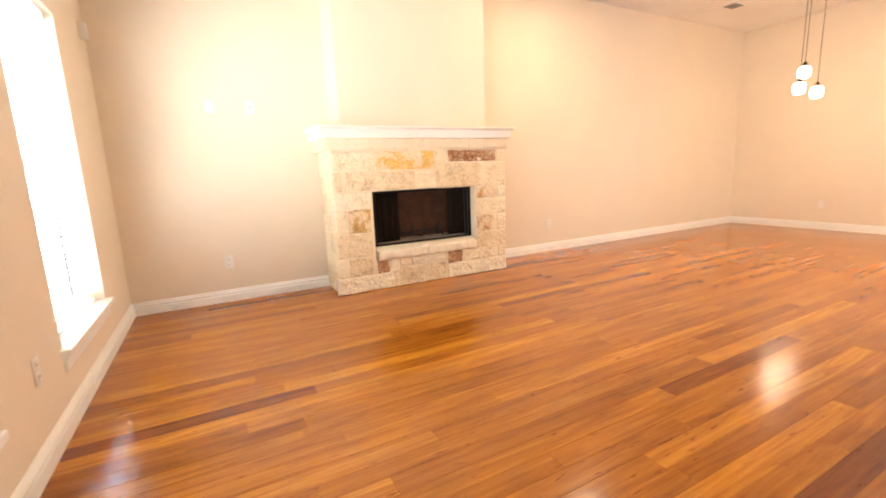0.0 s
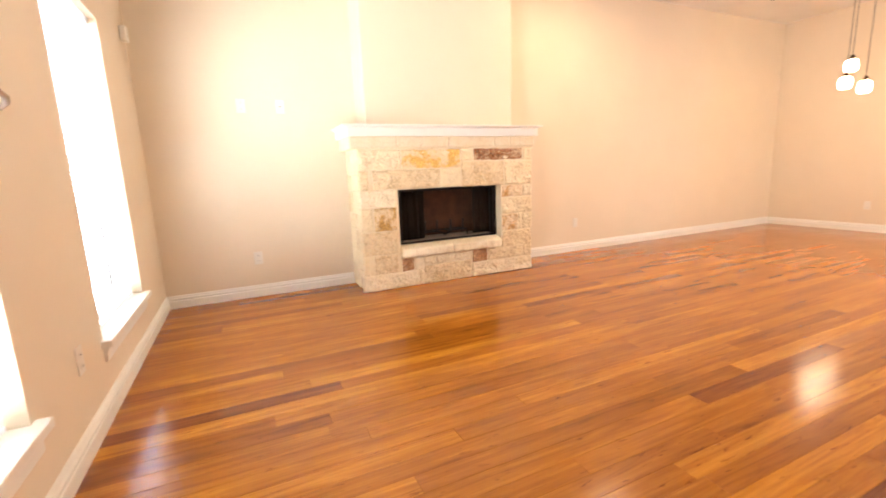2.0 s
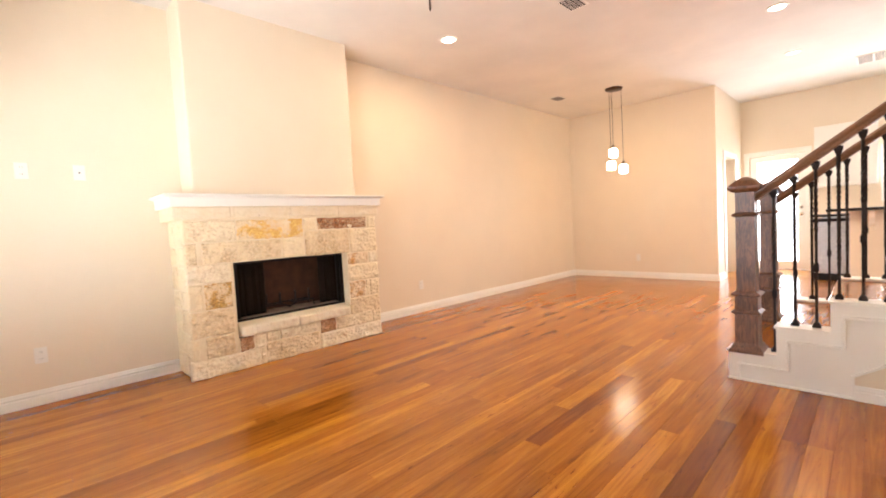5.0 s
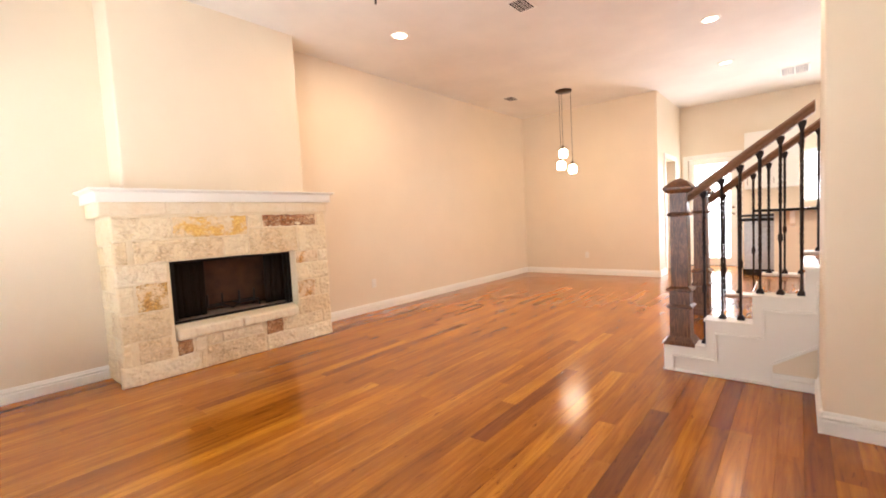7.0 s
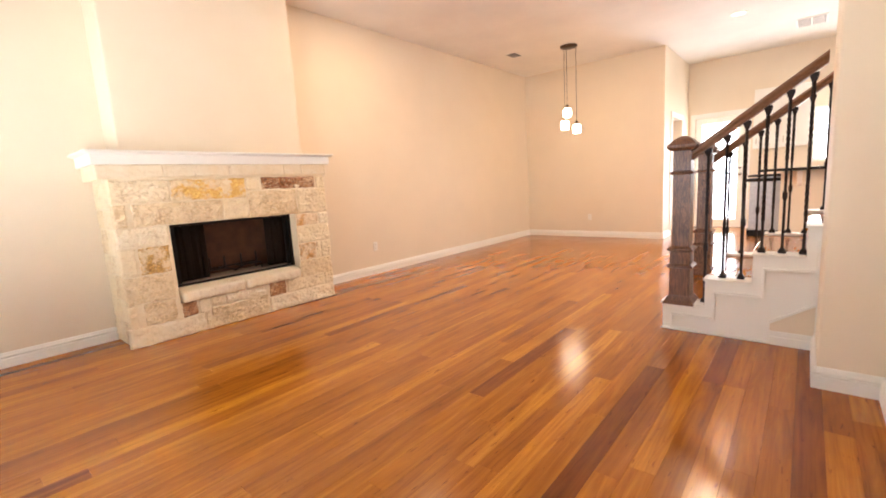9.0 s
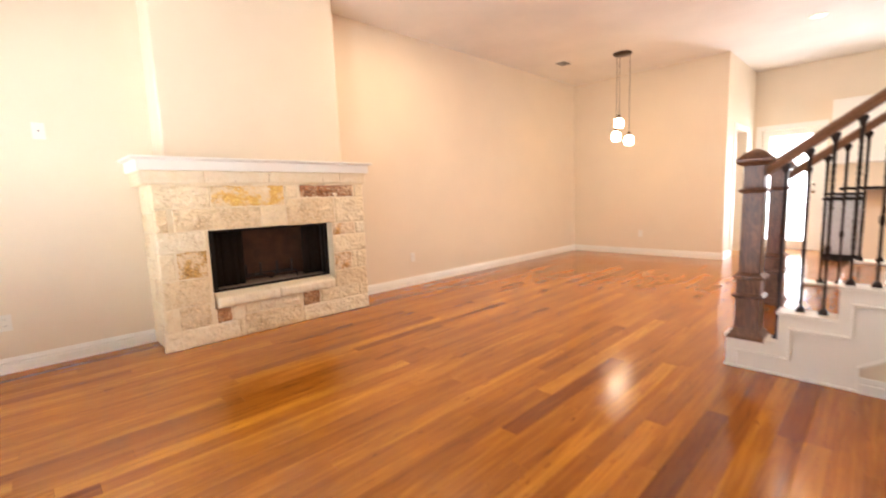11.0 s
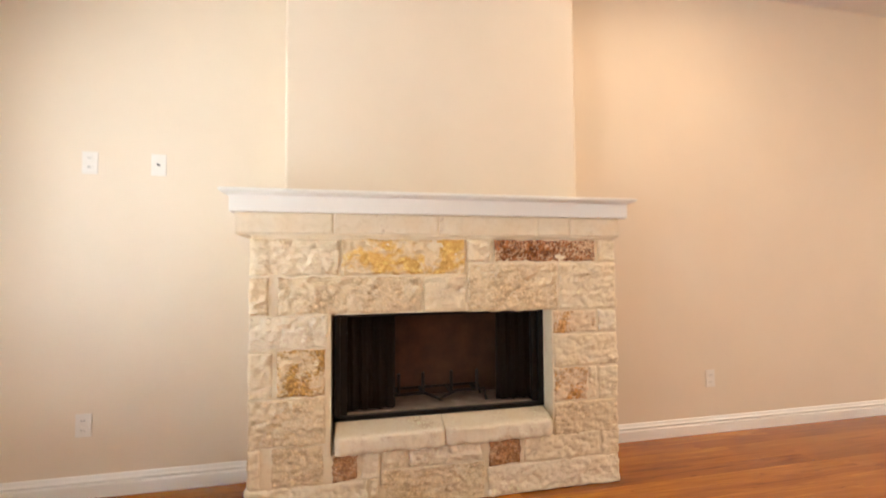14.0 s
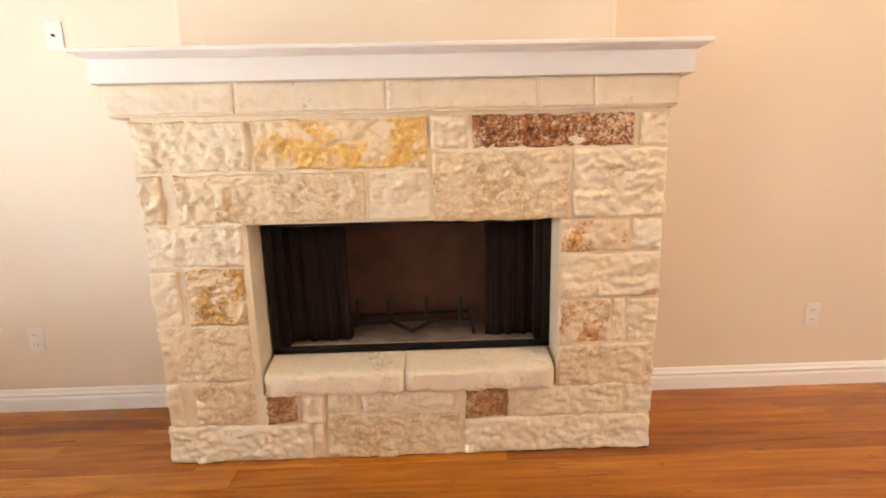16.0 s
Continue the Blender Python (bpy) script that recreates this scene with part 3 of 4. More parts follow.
# ---- windows ----
for n, (a, b) in enumerate(WINDOWS):
    w = thing("window_%d" % (n + 1), (0.30, (a + b) / 2, WZ0), "tall white double-hung window with open white blinds", "window", "west windows", "structure")
    f = bmesh.new()
    for y0, y1, z0, z1 in ((a, a + 0.045, WZ0, WZ1), (b - 0.045, b, WZ0, WZ1), (a + 0.045, b - 0.045, WZ0, WZ0 + 0.05), (a + 0.045, b - 0.045, WZ1 - 0.05, WZ1)):
        box(f, 0.26, 0.295, y0, y1, z0, z1, 0.004)
    part("window_frame", f, M_TRIM, w)
    part("meeting_rail", boxed(0.262, 0.292, a + 0.045, b - 0.045, 1.19, 1.235, 0.004), M_TRIM, w)
    for z0, z1 in ((WZ0 + 0.05, 1.19), (1.235, WZ1 - 0.05)):
        pane = part("pane", boxed(0.274, 0.278, a + 0.045, b - 0.045, z0, z1), M_GLASS, w)
        pane.visible_shadow = False
    sill = bmesh.new()
    box(sill, 0.30, XW + 0.045, a - 0.045, b + 0.040, WZ0 - 0.030, WZ0 + 0.004, 0.006)
    part("window_sill", sill, M_TRIM, w, "white wooden sill")
    apron = [(XW + d, z) for d, z in ((0, WZ0 - 0.030), (0.026, WZ0 - 0.030), (0.022, WZ0 - 0.046), (0.014, WZ0 - 0.058), (0.014, WZ0 - 0.095), (0.010, WZ0 - 0.104), (0, WZ0 - 0.104))]
    part("apron", prismed(apron, 1, a - 0.025, b + 0.02), M_TRIM, w, "white moulded apron under the sill")
    bl = thing("window_blind", (0.335, (a + b) / 2, WZ1), "white horizontal slat blind hanging in the window", "blind", "west blinds")
    part("headrail", boxed(0.315, 0.358, a + 0.012, b - 0.012, WZ1 - 0.045, WZ1, 0.003), M_BLIND, bl)
    part("bottom_rail", boxed(0.322, 0.350, a + 0.015, b - 0.015, WZ0 + 0.012, WZ0 + 0.028, 0.003), M_BLIND, bl)
    slat = bmesh.new()
    prism(slat, [(-0.0098, -0.0080), (0.0, 0.0008), (0.0098, 0.0072), (0.0098, 0.0080), (0.0, 0.0016), (-0.0098, -0.0072)], 1, a + 0.015, b - 0.015)
    me = mesh_of("slat", slat, M_BLIND)
    z = WZ0 + 0.05
    while z < WZ1 - 0.06:
        ob = new("slat", me)
        ob.parent = bl
        ob.matrix_parent_inverse = Matrix.Translation(-bl.location)
        ob.location = (0.336, 0, z)
        z += 0.025
    for y in (a + 0.15, b - 0.15):
        part("cord", tubed([(0.336, y, WZ0 + 0.02), (0.336, y, WZ1 - 0.04)], 0.0012, 4), M_BLIND, bl)

# ---- staircase ----
SX0, SX1, SY, RISE, RUN = 4.46, 5.66, 1.77, 0.184, 0.2575
stair = thing("staircase", (5.06, 1.2, 0), "white-skirted staircase with dark oak rails, newels and iron balusters", "staircase")
STEPS = 11
PITCH = RISE / RUN


def stepped(drop, n, lift=0.012):
    """The stepped outline of the string, in y and z, from the floor up."""
    pts = [(SY, 0.0)]
    for k in range(n):
        pts += [(SY - k * RUN, (k + 1) * RISE + lift), (SY - (k + 1) * RUN, (k + 1) * RISE + lift)]
    pts += [(SY - n * RUN, 0.0)]
    return pts


for x0, x1 in ((SX0, SX0 + 0.13), (SX1 - 0.13, SX1)):
    bm = bmesh.new()
    prism(bm, stepped(0, STEPS, 0.004), 0, x0, x1)
    part("string", bm, M_TRIM, stair, "white painted stepped string")
    for k in range(STEPS):
        ya = SY - (k + 1) * RUN
        part("string_cap", boxed(x0 - 0.012, x1 + 0.008, ya + (0.0 if k < STEPS else 0), SY - k * RUN + 0.010, (k + 1) * RISE + 0.004, (k + 1) * RISE + 0.020, 0.004), M_TRIM, stair)
for k in range(STEPS):
    y1 = SY - k * RUN
    part("tread", boxed(SX0 + 0.13, SX1 - 0.13, y1 - RUN, y1 + 0.02, (k + 1) * RISE - 0.028, (k + 1) * RISE, 0.006), M_FLOOR, stair, "orange-brown wooden tread")
    part("riser", boxed(SX0 + 0.13, SX1 - 0.13, y1 - 0.02, y1, k * RISE, (k + 1) * RISE - 0.028), M_TRIM, stair)
# raised stepped band and its bead on the outer string
for k in range(4):
    z1, ya, yb = (k + 1) * RISE + 0.003, SY - (k + 1) * RUN, SY - k * RUN
    part("string_bead", boxed(SX0 - 0.022, SX0, ya - 0.050, yb - 0.064, z1 - 0.084, z1 - 0.068, 0.005), M_TRIM, stair)
    part("string_bead", boxed(SX0 - 0.022, SX0, yb - 0.066, yb - 0.050, max(0.014, z1 - RISE - 0.084), z1 - 0.068, 0.005), M_TRIM, stair)
part("string_shoe", boxed(SX0 - 0.014, SX0, 0.95, SY + 0.004, 0.0, 0.014, 0.004), M_TRIM, stair)
under = bmesh.new()
prism(under, [(1.155, 0.086), (0.94, 0.086), (0.94, 0.272), (1.155, 0.133)], 0, SX0 - 0.004, SX0 + 0.01)
part("under_panel", under, M_WALL, stair, "cream painted panel under the string")
rake = bmesh.new()
prism(rake, [(1.165, 0.128), (0.94, 0.274), (0.94, 0.290), (1.165, 0.142)], 0, SX0 - 0.022, SX0)
part("rake_moulding", rake, M_TRIM, stair)
part("rake_moulding", boxed(SX0 - 0.014, SX0, 1.152, 1.165, 0.014, 0.135, 0.003), M_TRIM, stair)
skirt = [(SX0 - d, z) for d, z in ((0, 0.0), (0.017, 0.0), (0.017, 0.050), (0.012, 0.058), (0.014, 0.064), (0.010, 0.086), (0, 0.090))]
part("skirting", prismed(skirt, 1, 0.95, 1.152), M_TRIM, stair)


def slim(profile):
    """Newel section: half widths drawn in, heights kept."""
    return [(w * 0.85, z if z < 1.0 else z + (z - 1.0) * 0.04) for w, z in profile]


def newel(cx, cy):
    n = part("newel_post", square(slim([(0.112, 0.186), (0.112, 0.204), (0.104, 0.212), (0.098, 0.218), (0.092, 0.232), (0.078, 0.244), (0.076, 0.250), (0.074, 0.440)]), cx, cy), M_OAK, stair, "dark stained oak newel post")
    part("lower_moulding", square(slim([(0.073, 0.440), (0.088, 0.445), (0.096, 0.452), (0.094, 0.460), (0.082, 0.468), (0.074, 0.472), (0.074, 0.560), (0.088, 0.565), (0.096, 0.573), (0.094, 0.581), (0.078, 0.589), (0.068, 0.594), (0.064, 0.600)]), cx, cy), M_OAK, n)
    part("shaft", square(slim([(0.064, 0.600), (0.0615, 1.085)]), cx, cy), M_OAK, n)
    part("upper_moulding", square(slim([(0.062, 1.085), (0.078, 1.089), (0.085, 1.096), (0.082, 1.103), (0.068, 1.109), (0.062, 1.112), (0.062, 1.255)]), cx, cy), M_OAK, n)
    part("cap", square(list([(0.062, 1.250), (0.070, 1.254), (0.078, 1.262), (0.086, 1.268), (0.089, 1.276), (0.089, 1.288), (0.080, 1.296), (0.052, 1.326), (0.020, 1.346), (0.001, 1.352)]), cx, cy), M_OAK, n)


def rail_top(y):
    return 1.260 + (1.612 - y) * PITCH * 1.025


RAIL = [(-0.028, 0.0), (-0.030, 0.014), (-0.024, 0.030), (-0.031, 0.046), (-0.031, 0.058), (-0.020, 0.072), (0.0, 0.077), (0.020, 0.072), (0.031, 0.058), (0.031, 0.046), (0.024, 0.030), (0.030, 0.014), (0.028, 0.0)]


def handrail(cx, end):
    bm = bmesh.new()
    ring = []
    for y in (1.640, end):
        ring.append([bm.verts.new((cx + dx, y, rail_top(y) - 0.074 + dz * 0.96)) for dx, dz in RAIL])
    n = len(RAIL)
    for i in range(n):
        j = (i + 1) % n
        bm.faces.new((ring[0][i], ring[0][j], ring[1][j], ring[1][i]))
    bm.faces.new(ring[0])
    bm.faces.new(ring[1][::-1])
    part("handrail", bm, M_RAIL, stair, "dark stained oak handrail")


def baluster(cx, cy, z0, z1, double):
    """A square iron bar, twisted over part of its height."""
    bm = bmesh.new()
    w, n = 0.0074, 66
    turn, rings = math.pi / 4, []
    h = z1 - z0
    for i in range(n + 1):
        u = i / n
        zone = (0.58 < u < 0.86) if not double else (0.22 < u < 0.42 or 0.58 < u < 0.86)
        if zone:
            turn += math.pi / 5
        r = w * math.sqrt(2)
        if not double and abs(u - 0.36) < 0.022:
            r *= 1.75
        rings.append([bm.verts.new((cx + r * math.cos(turn + k * math.pi / 2), cy + r * math.sin(turn + k * math.pi / 2), z0 + h * u)) for k in range(4)])
    for a, b in zip(rings, rings[1:]):
        for k in range(4):
            bm.faces.new((a[k], a[(k + 1) % 4], b[(k + 1) % 4], b[k]))
    b = part("baluster", bm, M_IRON, stair, "black wrought-iron baluster with a twisted section")
    part("shoe", square([(0.021, z0 - 0.002), (0.021, z0 + 0.012), (0.013, z0 + 0.028), (0.010, z0 + 0.032)], cx, cy), M_IRON, b)
    part("collar", square([(0.010, z1 - 0.052), (0.012, z1 - 0.048), (0.021, z1 - 0.020), (0.021, z1 - 0.004)], cx, cy), M_IRON, b)


for cx, end in ((SX0 + 0.075, 0.955), (SX1 - 0.075, -0.9)):
    newel(cx, 1.67 if cx < 5 else 1.70)
    handrail(cx, end)
    y, k = 1.526, 0
    while y > end + 0.02:
        step = int((SY - y) / RUN)
        baluster(cx, y, (step + 1) * RISE + 0.020, rail_top(y) - 0.070, k % 2 == 1)
        y -= 0.1025
        k += 1

# ---- ceiling fittings ----
for x, y in ((4.53, 4.28), (6.62, 1.75), (8.38, 1.81)):
    d = thing("recessed_downlight", (x, y, H), "round white recessed downlight glowing in the ceiling", "downlight", "ceiling downlights")
    ring = bmesh.new()
    lathe(ring, [(0.098, H), (0.098, H - 0.004), (0.092, H - 0.008), (0.076, H - 0.008), (0.072, H - 0.002)], x, y, 32)
    part("trim_ring", ring, M_TRIM, d, "", True)
    lens = bmesh.new()
    lathe(lens, [(0.073, H - 0.0035), (0.04, H - 0.0045), (0.0005, H - 0.005)], x, y, 32)
    part("lens", lens, M_CAN_DIM if x > 8 else M_CAN, d, "glowing lens", True)

def supply_vent(x, y):
    v = thing("ceiling_vent", (x, y, H), "small white supply air vent in the ceiling", "vent", "supply vents")
    part("vent_frame", boxed(x - 0.14, x + 0.14, y - 0.09, y + 0.09, H - 0.008, H, 0.003), M_TRIM, v)
    for i in range(7):
        a = y - 0.065 + i * 0.0217
        part("slat", boxed(x - 0.11, x + 0.11, a, a + 0.013, H - 0.012, H - 0.0085), M_SLOT if i % 2 == 0 else M_GRILLE, v)


supply_vent(7.56, 4.72)
supply_vent(4.88, 3.02)
vent = thing("return_grille", (9.50, 1.06, H), "white two-panel return air grille in the ceiling", "vent")
part("vent_frame", boxed(9.36, 9.84, 0.90, 1.25, H - 0.010, H, 0.003), M_TRIM, vent)
for a, b in ((0.925, 1.062), (1.088, 1.225)):
    g = part("panel", boxed(9.39, 9.81, a, b, H - 0.013, H - 0.0105), M_GRILLE, vent)
    for i in range(10):
        x = 9.395 + i * 0.042
        part("slat", boxed(x, x + 0.011, a + 0.01, b - 0.01, H - 0.017, H - 0.0135), M_TRIM, g)

pend = thing("pendant_light", (7.85, 3.93, H), "bronze pendant cluster with three glowing frosted glass shades", "pendant lamp")
bm = bmesh.new()
lathe(bm, [(0.130, H), (0.130, H - 0.012), (0.120, H - 0.024), (0.02, H - 0.032), (0.0005, H - 0.032)], 0, 0, 36)
bmesh.ops.transform(bm, matrix=Matrix.Translation((7.85, 3.93, 0)), verts=bm.verts)
part("canopy", bm, M_BRONZE, pend, "", True)
for x, y, z in ((7.855, 3.970, 2.13), (7.765, 3.970, 1.93), (7.905, 3.840, 1.87)):
    part("cord", tubed([(x, y, H - 0.03), (x, y, z + 0.10)], 0.0035, 6), M_BRONZE, pend)
    part("socket", lathed([(0.012, z + 0.125), (0.022, z + 0.115), (0.024, z + 0.07), (0.030, z + 0.06)], x, y, 16), M_BRONZE, pend, "", True)
    part("glass_shade", lathed([(0.028, z + 0.072), (0.052, z + 0.062), (0.064, z + 0.034), (0.067, z - 0.014), (0.062, z - 0.050), (0.044, z - 0.068), (0.0005, z - 0.072)], x, y, 24), M_GLOBE, pend, "glowing frosted glass shade", True)

fan = thing("ceiling_fan", (2.88, 2.90, H), "dark ceiling fan with a hanging pull chain", "ceiling fan")
fx, fy = 2.88, 2.90
part("motor", lathed([(0.07, H), (0.075, H - 0.04), (0.05, H - 0.06), (0.05, H - 0.10), (0.12, H - 0.12), (0.14, H - 0.17), (0.13, H - 0.23), (0.06, H - 0.26), (0.0005, H - 0.265)], fx, fy, 32), M_BRONZE, fan, "", True)
for i in range(5):
    bm = boxed(0.13, 0.52, -0.06, 0.06, -0.005, 0.005, 0.003)
    bmesh.ops.transform(bm, matrix=pose(fx, fy, H - 0.20, 10, 0, 72 * i + 30), verts=bm.verts)
    part("blade", bm, M_OAK, fan)
part("pull_chain", tubed([(fx + 0.03, fy, H - 0.26), (fx + 0.03, fy, 2.47)], 0.0018, 5), M_CHROME, fan)
part("chain_pull", lathed([(0.0005, 2.395), (0.006, 2.402), (0.007, 2.43), (0.004, 2.468), (0.0005, 2.472)], fx + 0.03, fy, 12), M_BRONZE, fan, "", True)

# ---- floor lamp ----
lx, ly = 0.734, 1.470
fl = thing("floor_lamp", (lx, ly, 0), "floor lamp with a beige fabric cone shade beside the window", "floor lamp")
part("base", lathed([(0.14, 0.0), (0.14, 0.012), (0.12, 0.024), (0.02, 0.034)], lx, ly, 32), M_BRONZE, fl, "", True)
part("pole", tubed([(lx, ly, 0.03), (lx, ly, 1.34)], 0.010, 10), M_BRONZE, fl)
bm = bmesh.new()
seg = 48
ring = [[bm.verts.new((lx + r * math.cos(2 * math.pi * i / seg), ly + r * math.sin(2 * math.pi * i / seg), z)) for i in range(seg)] for r, z in ((0.213, 1.150), (0.122, 1.41))]
for i in range(seg):
    j = (i + 1) % seg
    bm.faces.new((ring[0][i], ring[0][j], ring[1][j], ring[1][i]))
sh = part("shade", bm, M_SHADE, fl, "beige linen shade", True)
sh.modifiers.new("thickness", "SOLIDIFY").thickness = 0.0012
bm = bmesh.new()
ring = [[bm.verts.new((lx + r * math.cos(2 * math.pi * i / seg), ly + r * math.sin(2 * math.pi * i / seg), z)) for i in range(seg)] for r, z in ((0.2095, 1.1515), (0.1185, 1.4095))]
for i in range(seg):
    j = (i + 1) % seg
    bm.faces.new((ring[0][i], ring[0][j], ring[1][j], ring[1][i]))
part("lining", bm, M_LINING, sh, "white inner lining", True)
bm = bmesh.new()
pts = [(lx + 0.2130 * math.cos(2 * math.pi * i / seg), ly + 0.2130 * math.sin(2 * math.pi * i / seg), 1.150) for i in range(seg + 1)]
tube(bm, pts, 0.0020, 6)
part("rim_band", bm, M_RIM, sh, "brown bound lower rim", True)
part("spider", tubed([(lx - 0.123, ly, 1.400), (lx, ly, 1.34), (lx + 0.123, ly, 1.400)], 0.002, 6), M_BRONZE, fl)

# ---- far hall and kitchen ----
def casing(name, axis, fixed, side, a, b, top):
    """Flat door casing round an opening on the wall face at fixed."""
    bm = bmesh.new()
    lo, hi = sorted((fixed, fixed + side * 0.018))
    for p, q, z0, z1 in ((a - 0.085, a, 0, top + 0.085), (b, b + 0.085, 0, top + 0.085), (a, b, top, top + 0.085)):
        if axis == 1:
            box(bm, lo, hi, p, q, z0, z1, 0.004)
        else:
            box(bm, p, q, lo, hi, z0, z1, 0.004)
    solid(name, bm, M_TRIM, "white painted door casing", "trim")


casing("trim_back_door", 1, XB, -1, 1.92, 2.72, 2.08)
casing("trim_hall_door", 0, YJ, -1, 9.60, 10.36, 2.05)
door = thing("door_1", (XB + 0.05, 2.32, 0), "white glazed back door flooded with daylight", "door", "", "structure")
bm = bmesh.new()
for y0, y1, z0, z1 in ((1.925, 2.03, 0.01, 2.07), (2.61, 2.715, 0.01, 2.07), (2.03, 2.61, 0.01, 0.16), (2.03, 2.61, 1.97, 2.07)):
    box(bm, XB + 0.03, XB + 0.072, y0, y1, z0, z1, 0.004)
part("door_frame", bm, M_TRIM, door)
pane = part("pane", boxed(XB + 0.048, XB + 0.054, 2.03, 2.61, 0.16, 1.97), M_GLASS, door)
pane.visible_shadow = False
for z, r in ((1.00, 0.028), (1.12, 0.024)):
    bm = lathed([(r, 0), (r, 0.008), (r * 0.4, 0.012), (r * 0.4, 0.03), (r, 0.04), (r * 0.9, 0.058), (0.0005, 0.06)], 0, 0, 20)
    bmesh.ops.transform(bm, matrix=pose(XB + 0.03, 1.98, z, 0, -90), verts=bm.verts)
    part("door_knob", bm, M_CHROME, door, "satin nickel knob", True)
hall_door = thing("door_2", (9.62, 2.99, 0), "white panelled door standing ajar in the hall doorway", "door", "", "structure")
bm = boxed(0.0, 0.72, -0.02, 0.02, 0.01, 2.03, 0.003)
for z0, z1 in ((0.25, 0.95), (1.08, 1.85)):
    for x0, x1 in ((0.10, 0.33), (0.39, 0.62)):
        box(bm, x0, x1, -0.026, 0.026, z0, z1, 0.008)
bmesh.ops.transform(bm, matrix=pose(9.63, 2.99, 0, 0, 0, 68), verts=bm.verts)
part("panel", bm, M_TRIM, hall_door)
kw = thing("window_3", (XB + 0.05, 0.45, 1.15), "white kitchen window full of daylight", "window", "", "structure")
bm = bmesh.new()
for y0, y1, z0, z1 in ((-0.10, -0.05, 1.15, 2.05), (0.95, 1.0, 1.15, 2.05), (-0.05, 0.95, 1.15, 1.20), (-0.05, 0.95, 2.0, 2.05), (-0.05, 0.95, 1.58, 1.615)):
    box(bm, XB + 0.04, XB + 0.09, y0, y1, z0, z1, 0.003)
part("window_frame", bm, M_TRIM, kw)
for z0, z1 in ((1.20, 1.58), (1.615, 2.0)):
    pane = part("pane", boxed(XB + 0.06, XB + 0.064, -0.05, 0.95, z0, z1), M_GLASS, kw)
    pane.visible_shadow = False

# unseen window, added to carry the extra hall fill light
hw = thing("window_4", (8.0, -1.72, 0.8), "added white hall window, out of view, that lets in fill light", "window", "", "structure")
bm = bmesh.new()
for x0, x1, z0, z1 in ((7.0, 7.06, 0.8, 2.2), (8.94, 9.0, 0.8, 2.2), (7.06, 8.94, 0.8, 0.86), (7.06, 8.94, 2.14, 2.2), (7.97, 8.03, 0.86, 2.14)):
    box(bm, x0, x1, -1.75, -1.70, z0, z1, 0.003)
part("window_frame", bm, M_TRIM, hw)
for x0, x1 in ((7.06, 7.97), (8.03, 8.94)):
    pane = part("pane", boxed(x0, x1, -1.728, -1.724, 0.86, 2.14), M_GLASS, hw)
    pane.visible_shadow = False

bar = thing("breakfast_bar", (9.4, 0.4, 0), "raised breakfast bar with black granite top on a cream knee wall", "bar counter")
part("knee_wall", boxed(9.42, 9.54, -1.0, 1.32, 0, 1.03), M_WALL, bar)
part("bar_top", boxed(9.22, 9.62, -1.0, 1.56, 1.03, 1.07, 0.008), M_GRANITE, bar, "black polished granite bar top")
for y in (0.15, 0.62, 1.10):
    part("corbel", prismed([(9.42, 1.028), (9.26, 1.028), (9.27, 0.99), (9.33, 0.93), (9.37, 0.84), (9.42, 0.80)], 1, y - 0.03, y + 0.03), M_TRIM, bar, "white curved corbel")
part("skirting", boxed(9.405, 9.42, -1.0, 1.32, 0, 0.10, 0.003), M_TRIM, bar)

stove = thing("kitchen_range", (10.0, 1.45, 0), "stainless steel range with black top and black kick plate", "range")
part("body", boxed(9.72, 10.32, 1.20, 1.72, 0.10, 0.88, 0.006), M_STEEL, stove)
part("kick_plate", boxed(9.70, 10.30, 1.18, 1.74, 0.0, 0.10, 0.004), M_BLACK, stove, "black kick plate")
part("cooktop", boxed(9.68, 10.34, 1.17, 1.76, 0.88, 0.925, 0.006), M_BLACK, stove, "black cooktop")
part("control_panel", boxed(9.70, 10.34, 1.19, 1.75, 0.955, 0.985, 0.004), M_BLACK, stove, "black control strip")
part("panel_post", boxed(9.9, 10.2, 1.3, 1.64, 0.925, 0.955), M_STEEL, stove)
part("door_handle", tubed([(9.69, 1.26, 0.78), (9.69, 1.66, 0.78)], 0.010, 8), M_STEEL, stove)
cab = thing("wall_cabinet", (10.73, 1.36, 1.42), "white wall cabinet on the kitchen wall", "cabinet")
part("body", boxed(10.57, XB, 1.03, 1.78, 1.43, 2.42, 0.004), M_TRIM, cab)
for a, b in ((1.04, 1.40), (1.41, 1.77)):
    dr = part("door", boxed(10.548, 10.57, a, b, 1.44, 2.41, 0.003), M_TRIM, cab)
    part("handle", tubed([(10.535, b - 0.04, 1.50), (10.535, b - 0.04, 1.60)], 0.005, 6), M_CHROME, dr)

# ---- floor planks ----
# slab below the planks, coloured dark as the shade in their gaps
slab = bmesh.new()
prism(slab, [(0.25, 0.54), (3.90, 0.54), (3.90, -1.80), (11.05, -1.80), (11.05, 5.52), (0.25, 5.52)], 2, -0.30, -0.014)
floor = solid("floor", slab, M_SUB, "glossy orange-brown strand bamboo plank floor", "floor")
PW = 0.0965
ROW0 = YN - 0.2 * PW
plank_rng = random.Random(11)
plank_mesh = {}
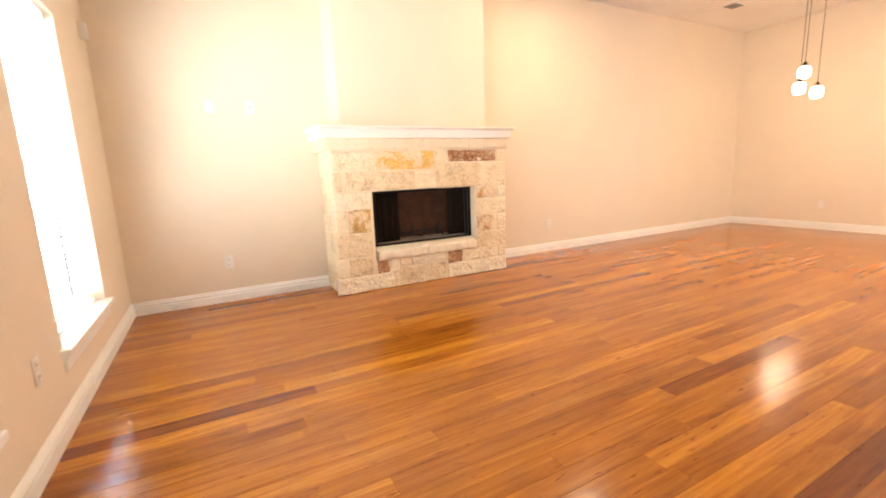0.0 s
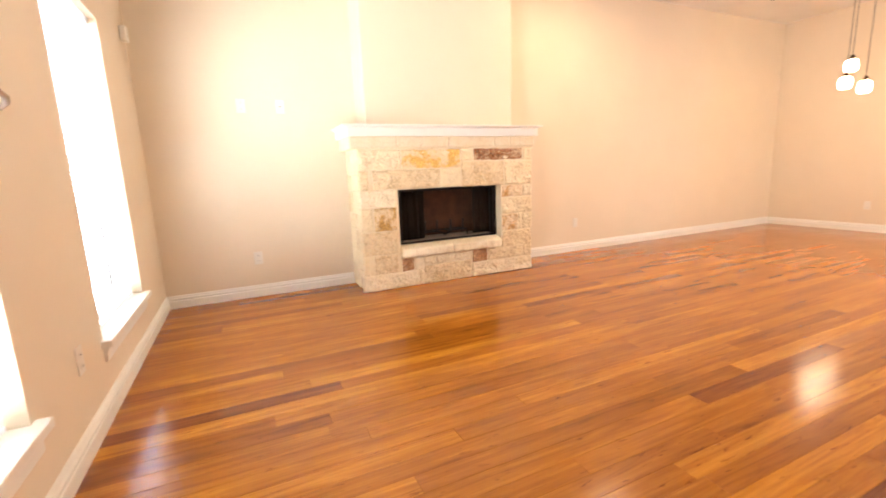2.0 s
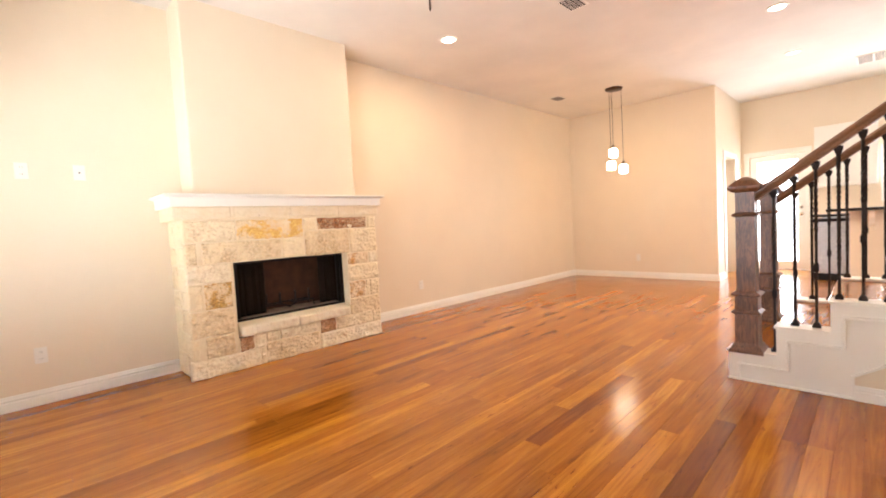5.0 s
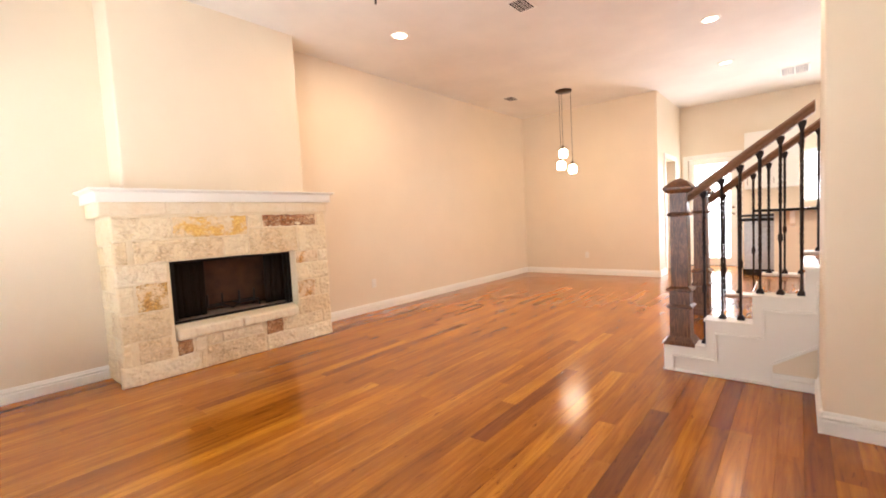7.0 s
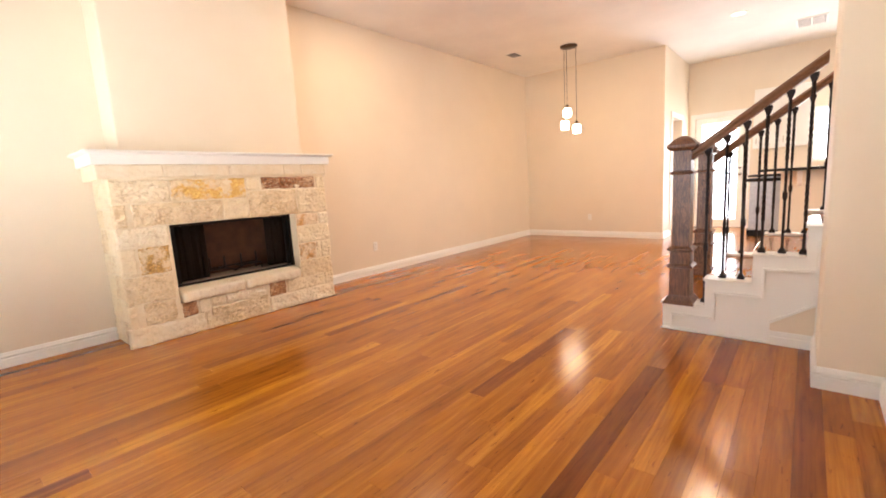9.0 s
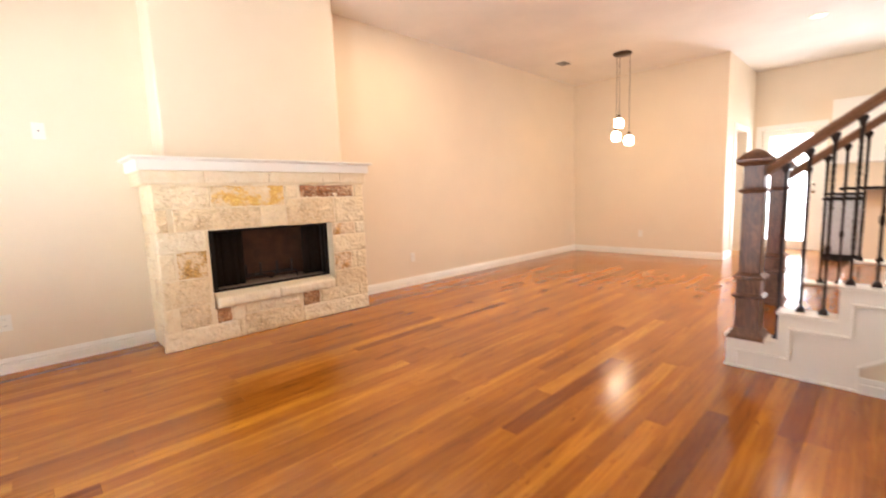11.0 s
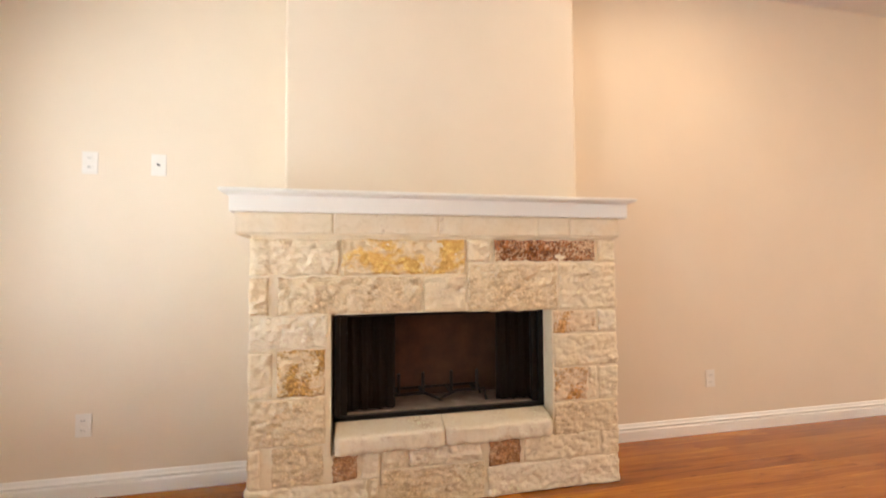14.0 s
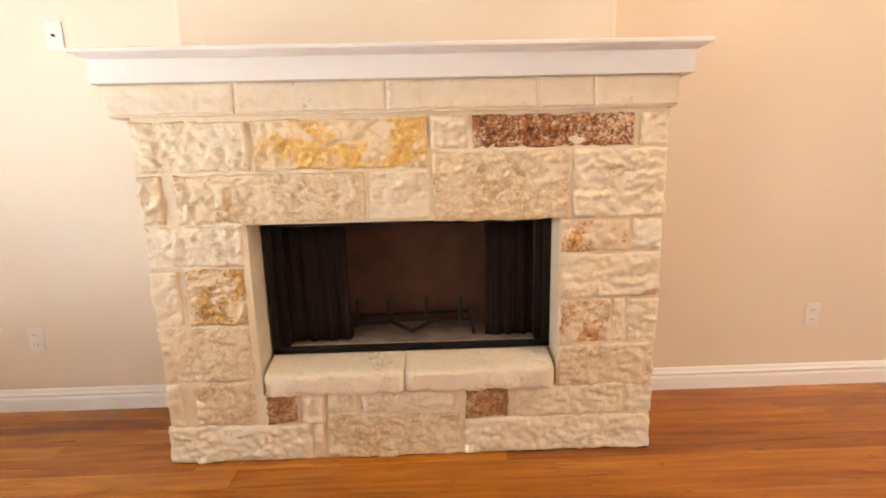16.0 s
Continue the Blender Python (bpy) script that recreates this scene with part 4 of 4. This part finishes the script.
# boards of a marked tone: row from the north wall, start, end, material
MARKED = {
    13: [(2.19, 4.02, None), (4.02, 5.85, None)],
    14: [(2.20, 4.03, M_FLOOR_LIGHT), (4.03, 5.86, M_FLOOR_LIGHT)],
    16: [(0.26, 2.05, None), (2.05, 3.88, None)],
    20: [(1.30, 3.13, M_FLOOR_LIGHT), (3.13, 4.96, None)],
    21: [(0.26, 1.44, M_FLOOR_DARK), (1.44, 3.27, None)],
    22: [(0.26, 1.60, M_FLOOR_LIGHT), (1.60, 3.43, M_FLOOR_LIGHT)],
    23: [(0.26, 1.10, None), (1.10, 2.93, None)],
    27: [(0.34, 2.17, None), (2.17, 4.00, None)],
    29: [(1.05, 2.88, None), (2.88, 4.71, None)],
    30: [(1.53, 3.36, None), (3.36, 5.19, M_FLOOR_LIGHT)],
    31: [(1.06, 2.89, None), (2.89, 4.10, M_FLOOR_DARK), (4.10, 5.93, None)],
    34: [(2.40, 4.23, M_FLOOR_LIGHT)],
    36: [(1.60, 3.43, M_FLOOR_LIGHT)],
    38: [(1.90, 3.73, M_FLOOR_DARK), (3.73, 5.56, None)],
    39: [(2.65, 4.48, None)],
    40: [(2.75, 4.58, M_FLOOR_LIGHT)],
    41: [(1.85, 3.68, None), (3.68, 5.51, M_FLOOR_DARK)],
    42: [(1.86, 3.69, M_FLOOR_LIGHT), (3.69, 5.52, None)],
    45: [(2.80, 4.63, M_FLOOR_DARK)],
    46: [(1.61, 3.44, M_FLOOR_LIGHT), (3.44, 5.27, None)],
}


def plank_verts(length, w, g=0.0002, c=0.0006):
    d = 0.014
    low = [(g, g), (length - g, g), (length - g, w - g), (g, w - g)]
    top = [(g + c, g + c), (length - g - c, g + c), (length - g - c, w - g - c), (g + c, w - g - c)]
    v = [(x, y, -d) for x, y in low] + [(x, y, -c) for x, y in low] + [(x, y, 0.0) for x, y in top]
    f = [(8, 9, 10, 11)] + [(a, (a + 1) % 4, 4 + (a + 1) % 4, 4 + a) for a in range(4)] + [(4 + a, 4 + (a + 1) % 4, 8 + (a + 1) % 4, 8 + a) for a in range(4)]
    return v, f


def board_row(row):
    """Starts, ends and materials of one row of boards, the marked ones first."""
    marked = MARKED.get(row, [])
    out = list(marked)
    x = marked[0][0] if marked else 0.26 + plank_rng.random() * 1.5
    while x > 0.26:
        out.append((x - 1.83, x, None))
        x -= 1.83
    x = marked[-1][1] if marked else max(b for _, b, _ in out)
    while x < 11.04:
        length = plank_rng.choice((1.2, 1.83, 1.83, 1.83, 1.83))
        out.append((x, x + length, None))
        x += length
    return out


far_v, far_f = [], []
for row in range(-1, 74):
    y = ROW0 - (row + 1) * PW
    for a, b, mat in board_row(row):
        start, end = max(a, 0.26 if y > 0.54 else 3.92), min(b, 11.04)
        key = round(end - start, 3)
        if key < 0.02:
            continue
        if start < 7.2 and y > 0.6:
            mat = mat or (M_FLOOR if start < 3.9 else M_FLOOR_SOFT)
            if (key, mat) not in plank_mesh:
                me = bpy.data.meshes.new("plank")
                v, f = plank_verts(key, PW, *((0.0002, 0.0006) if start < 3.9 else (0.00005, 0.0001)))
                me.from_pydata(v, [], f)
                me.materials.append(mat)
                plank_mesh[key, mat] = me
            ob = new("plank", plank_mesh[key, mat])
            ob.matrix_basis = pose(start, y, 0, plank_rng.gauss(0, 0.12 if start < 3.9 else 0.03))
            ob.parent = floor
        else:
            v, f = plank_verts(key, PW, 0.00005, 0.0001)
            n = len(far_v)
            far_v += [(p + start, q + y, r) for p, q, r in v]
            far_f += [tuple(k + n for k in face) for face in f]
far = bpy.data.meshes.new("far_planks")
far.from_pydata(far_v, [], far_f)
far.materials.append(M_FLOOR_FAR)
far_planks = new("far_planks", far)
far_planks.parent = floor
tagged(far_planks, "", "", "", "stuff")
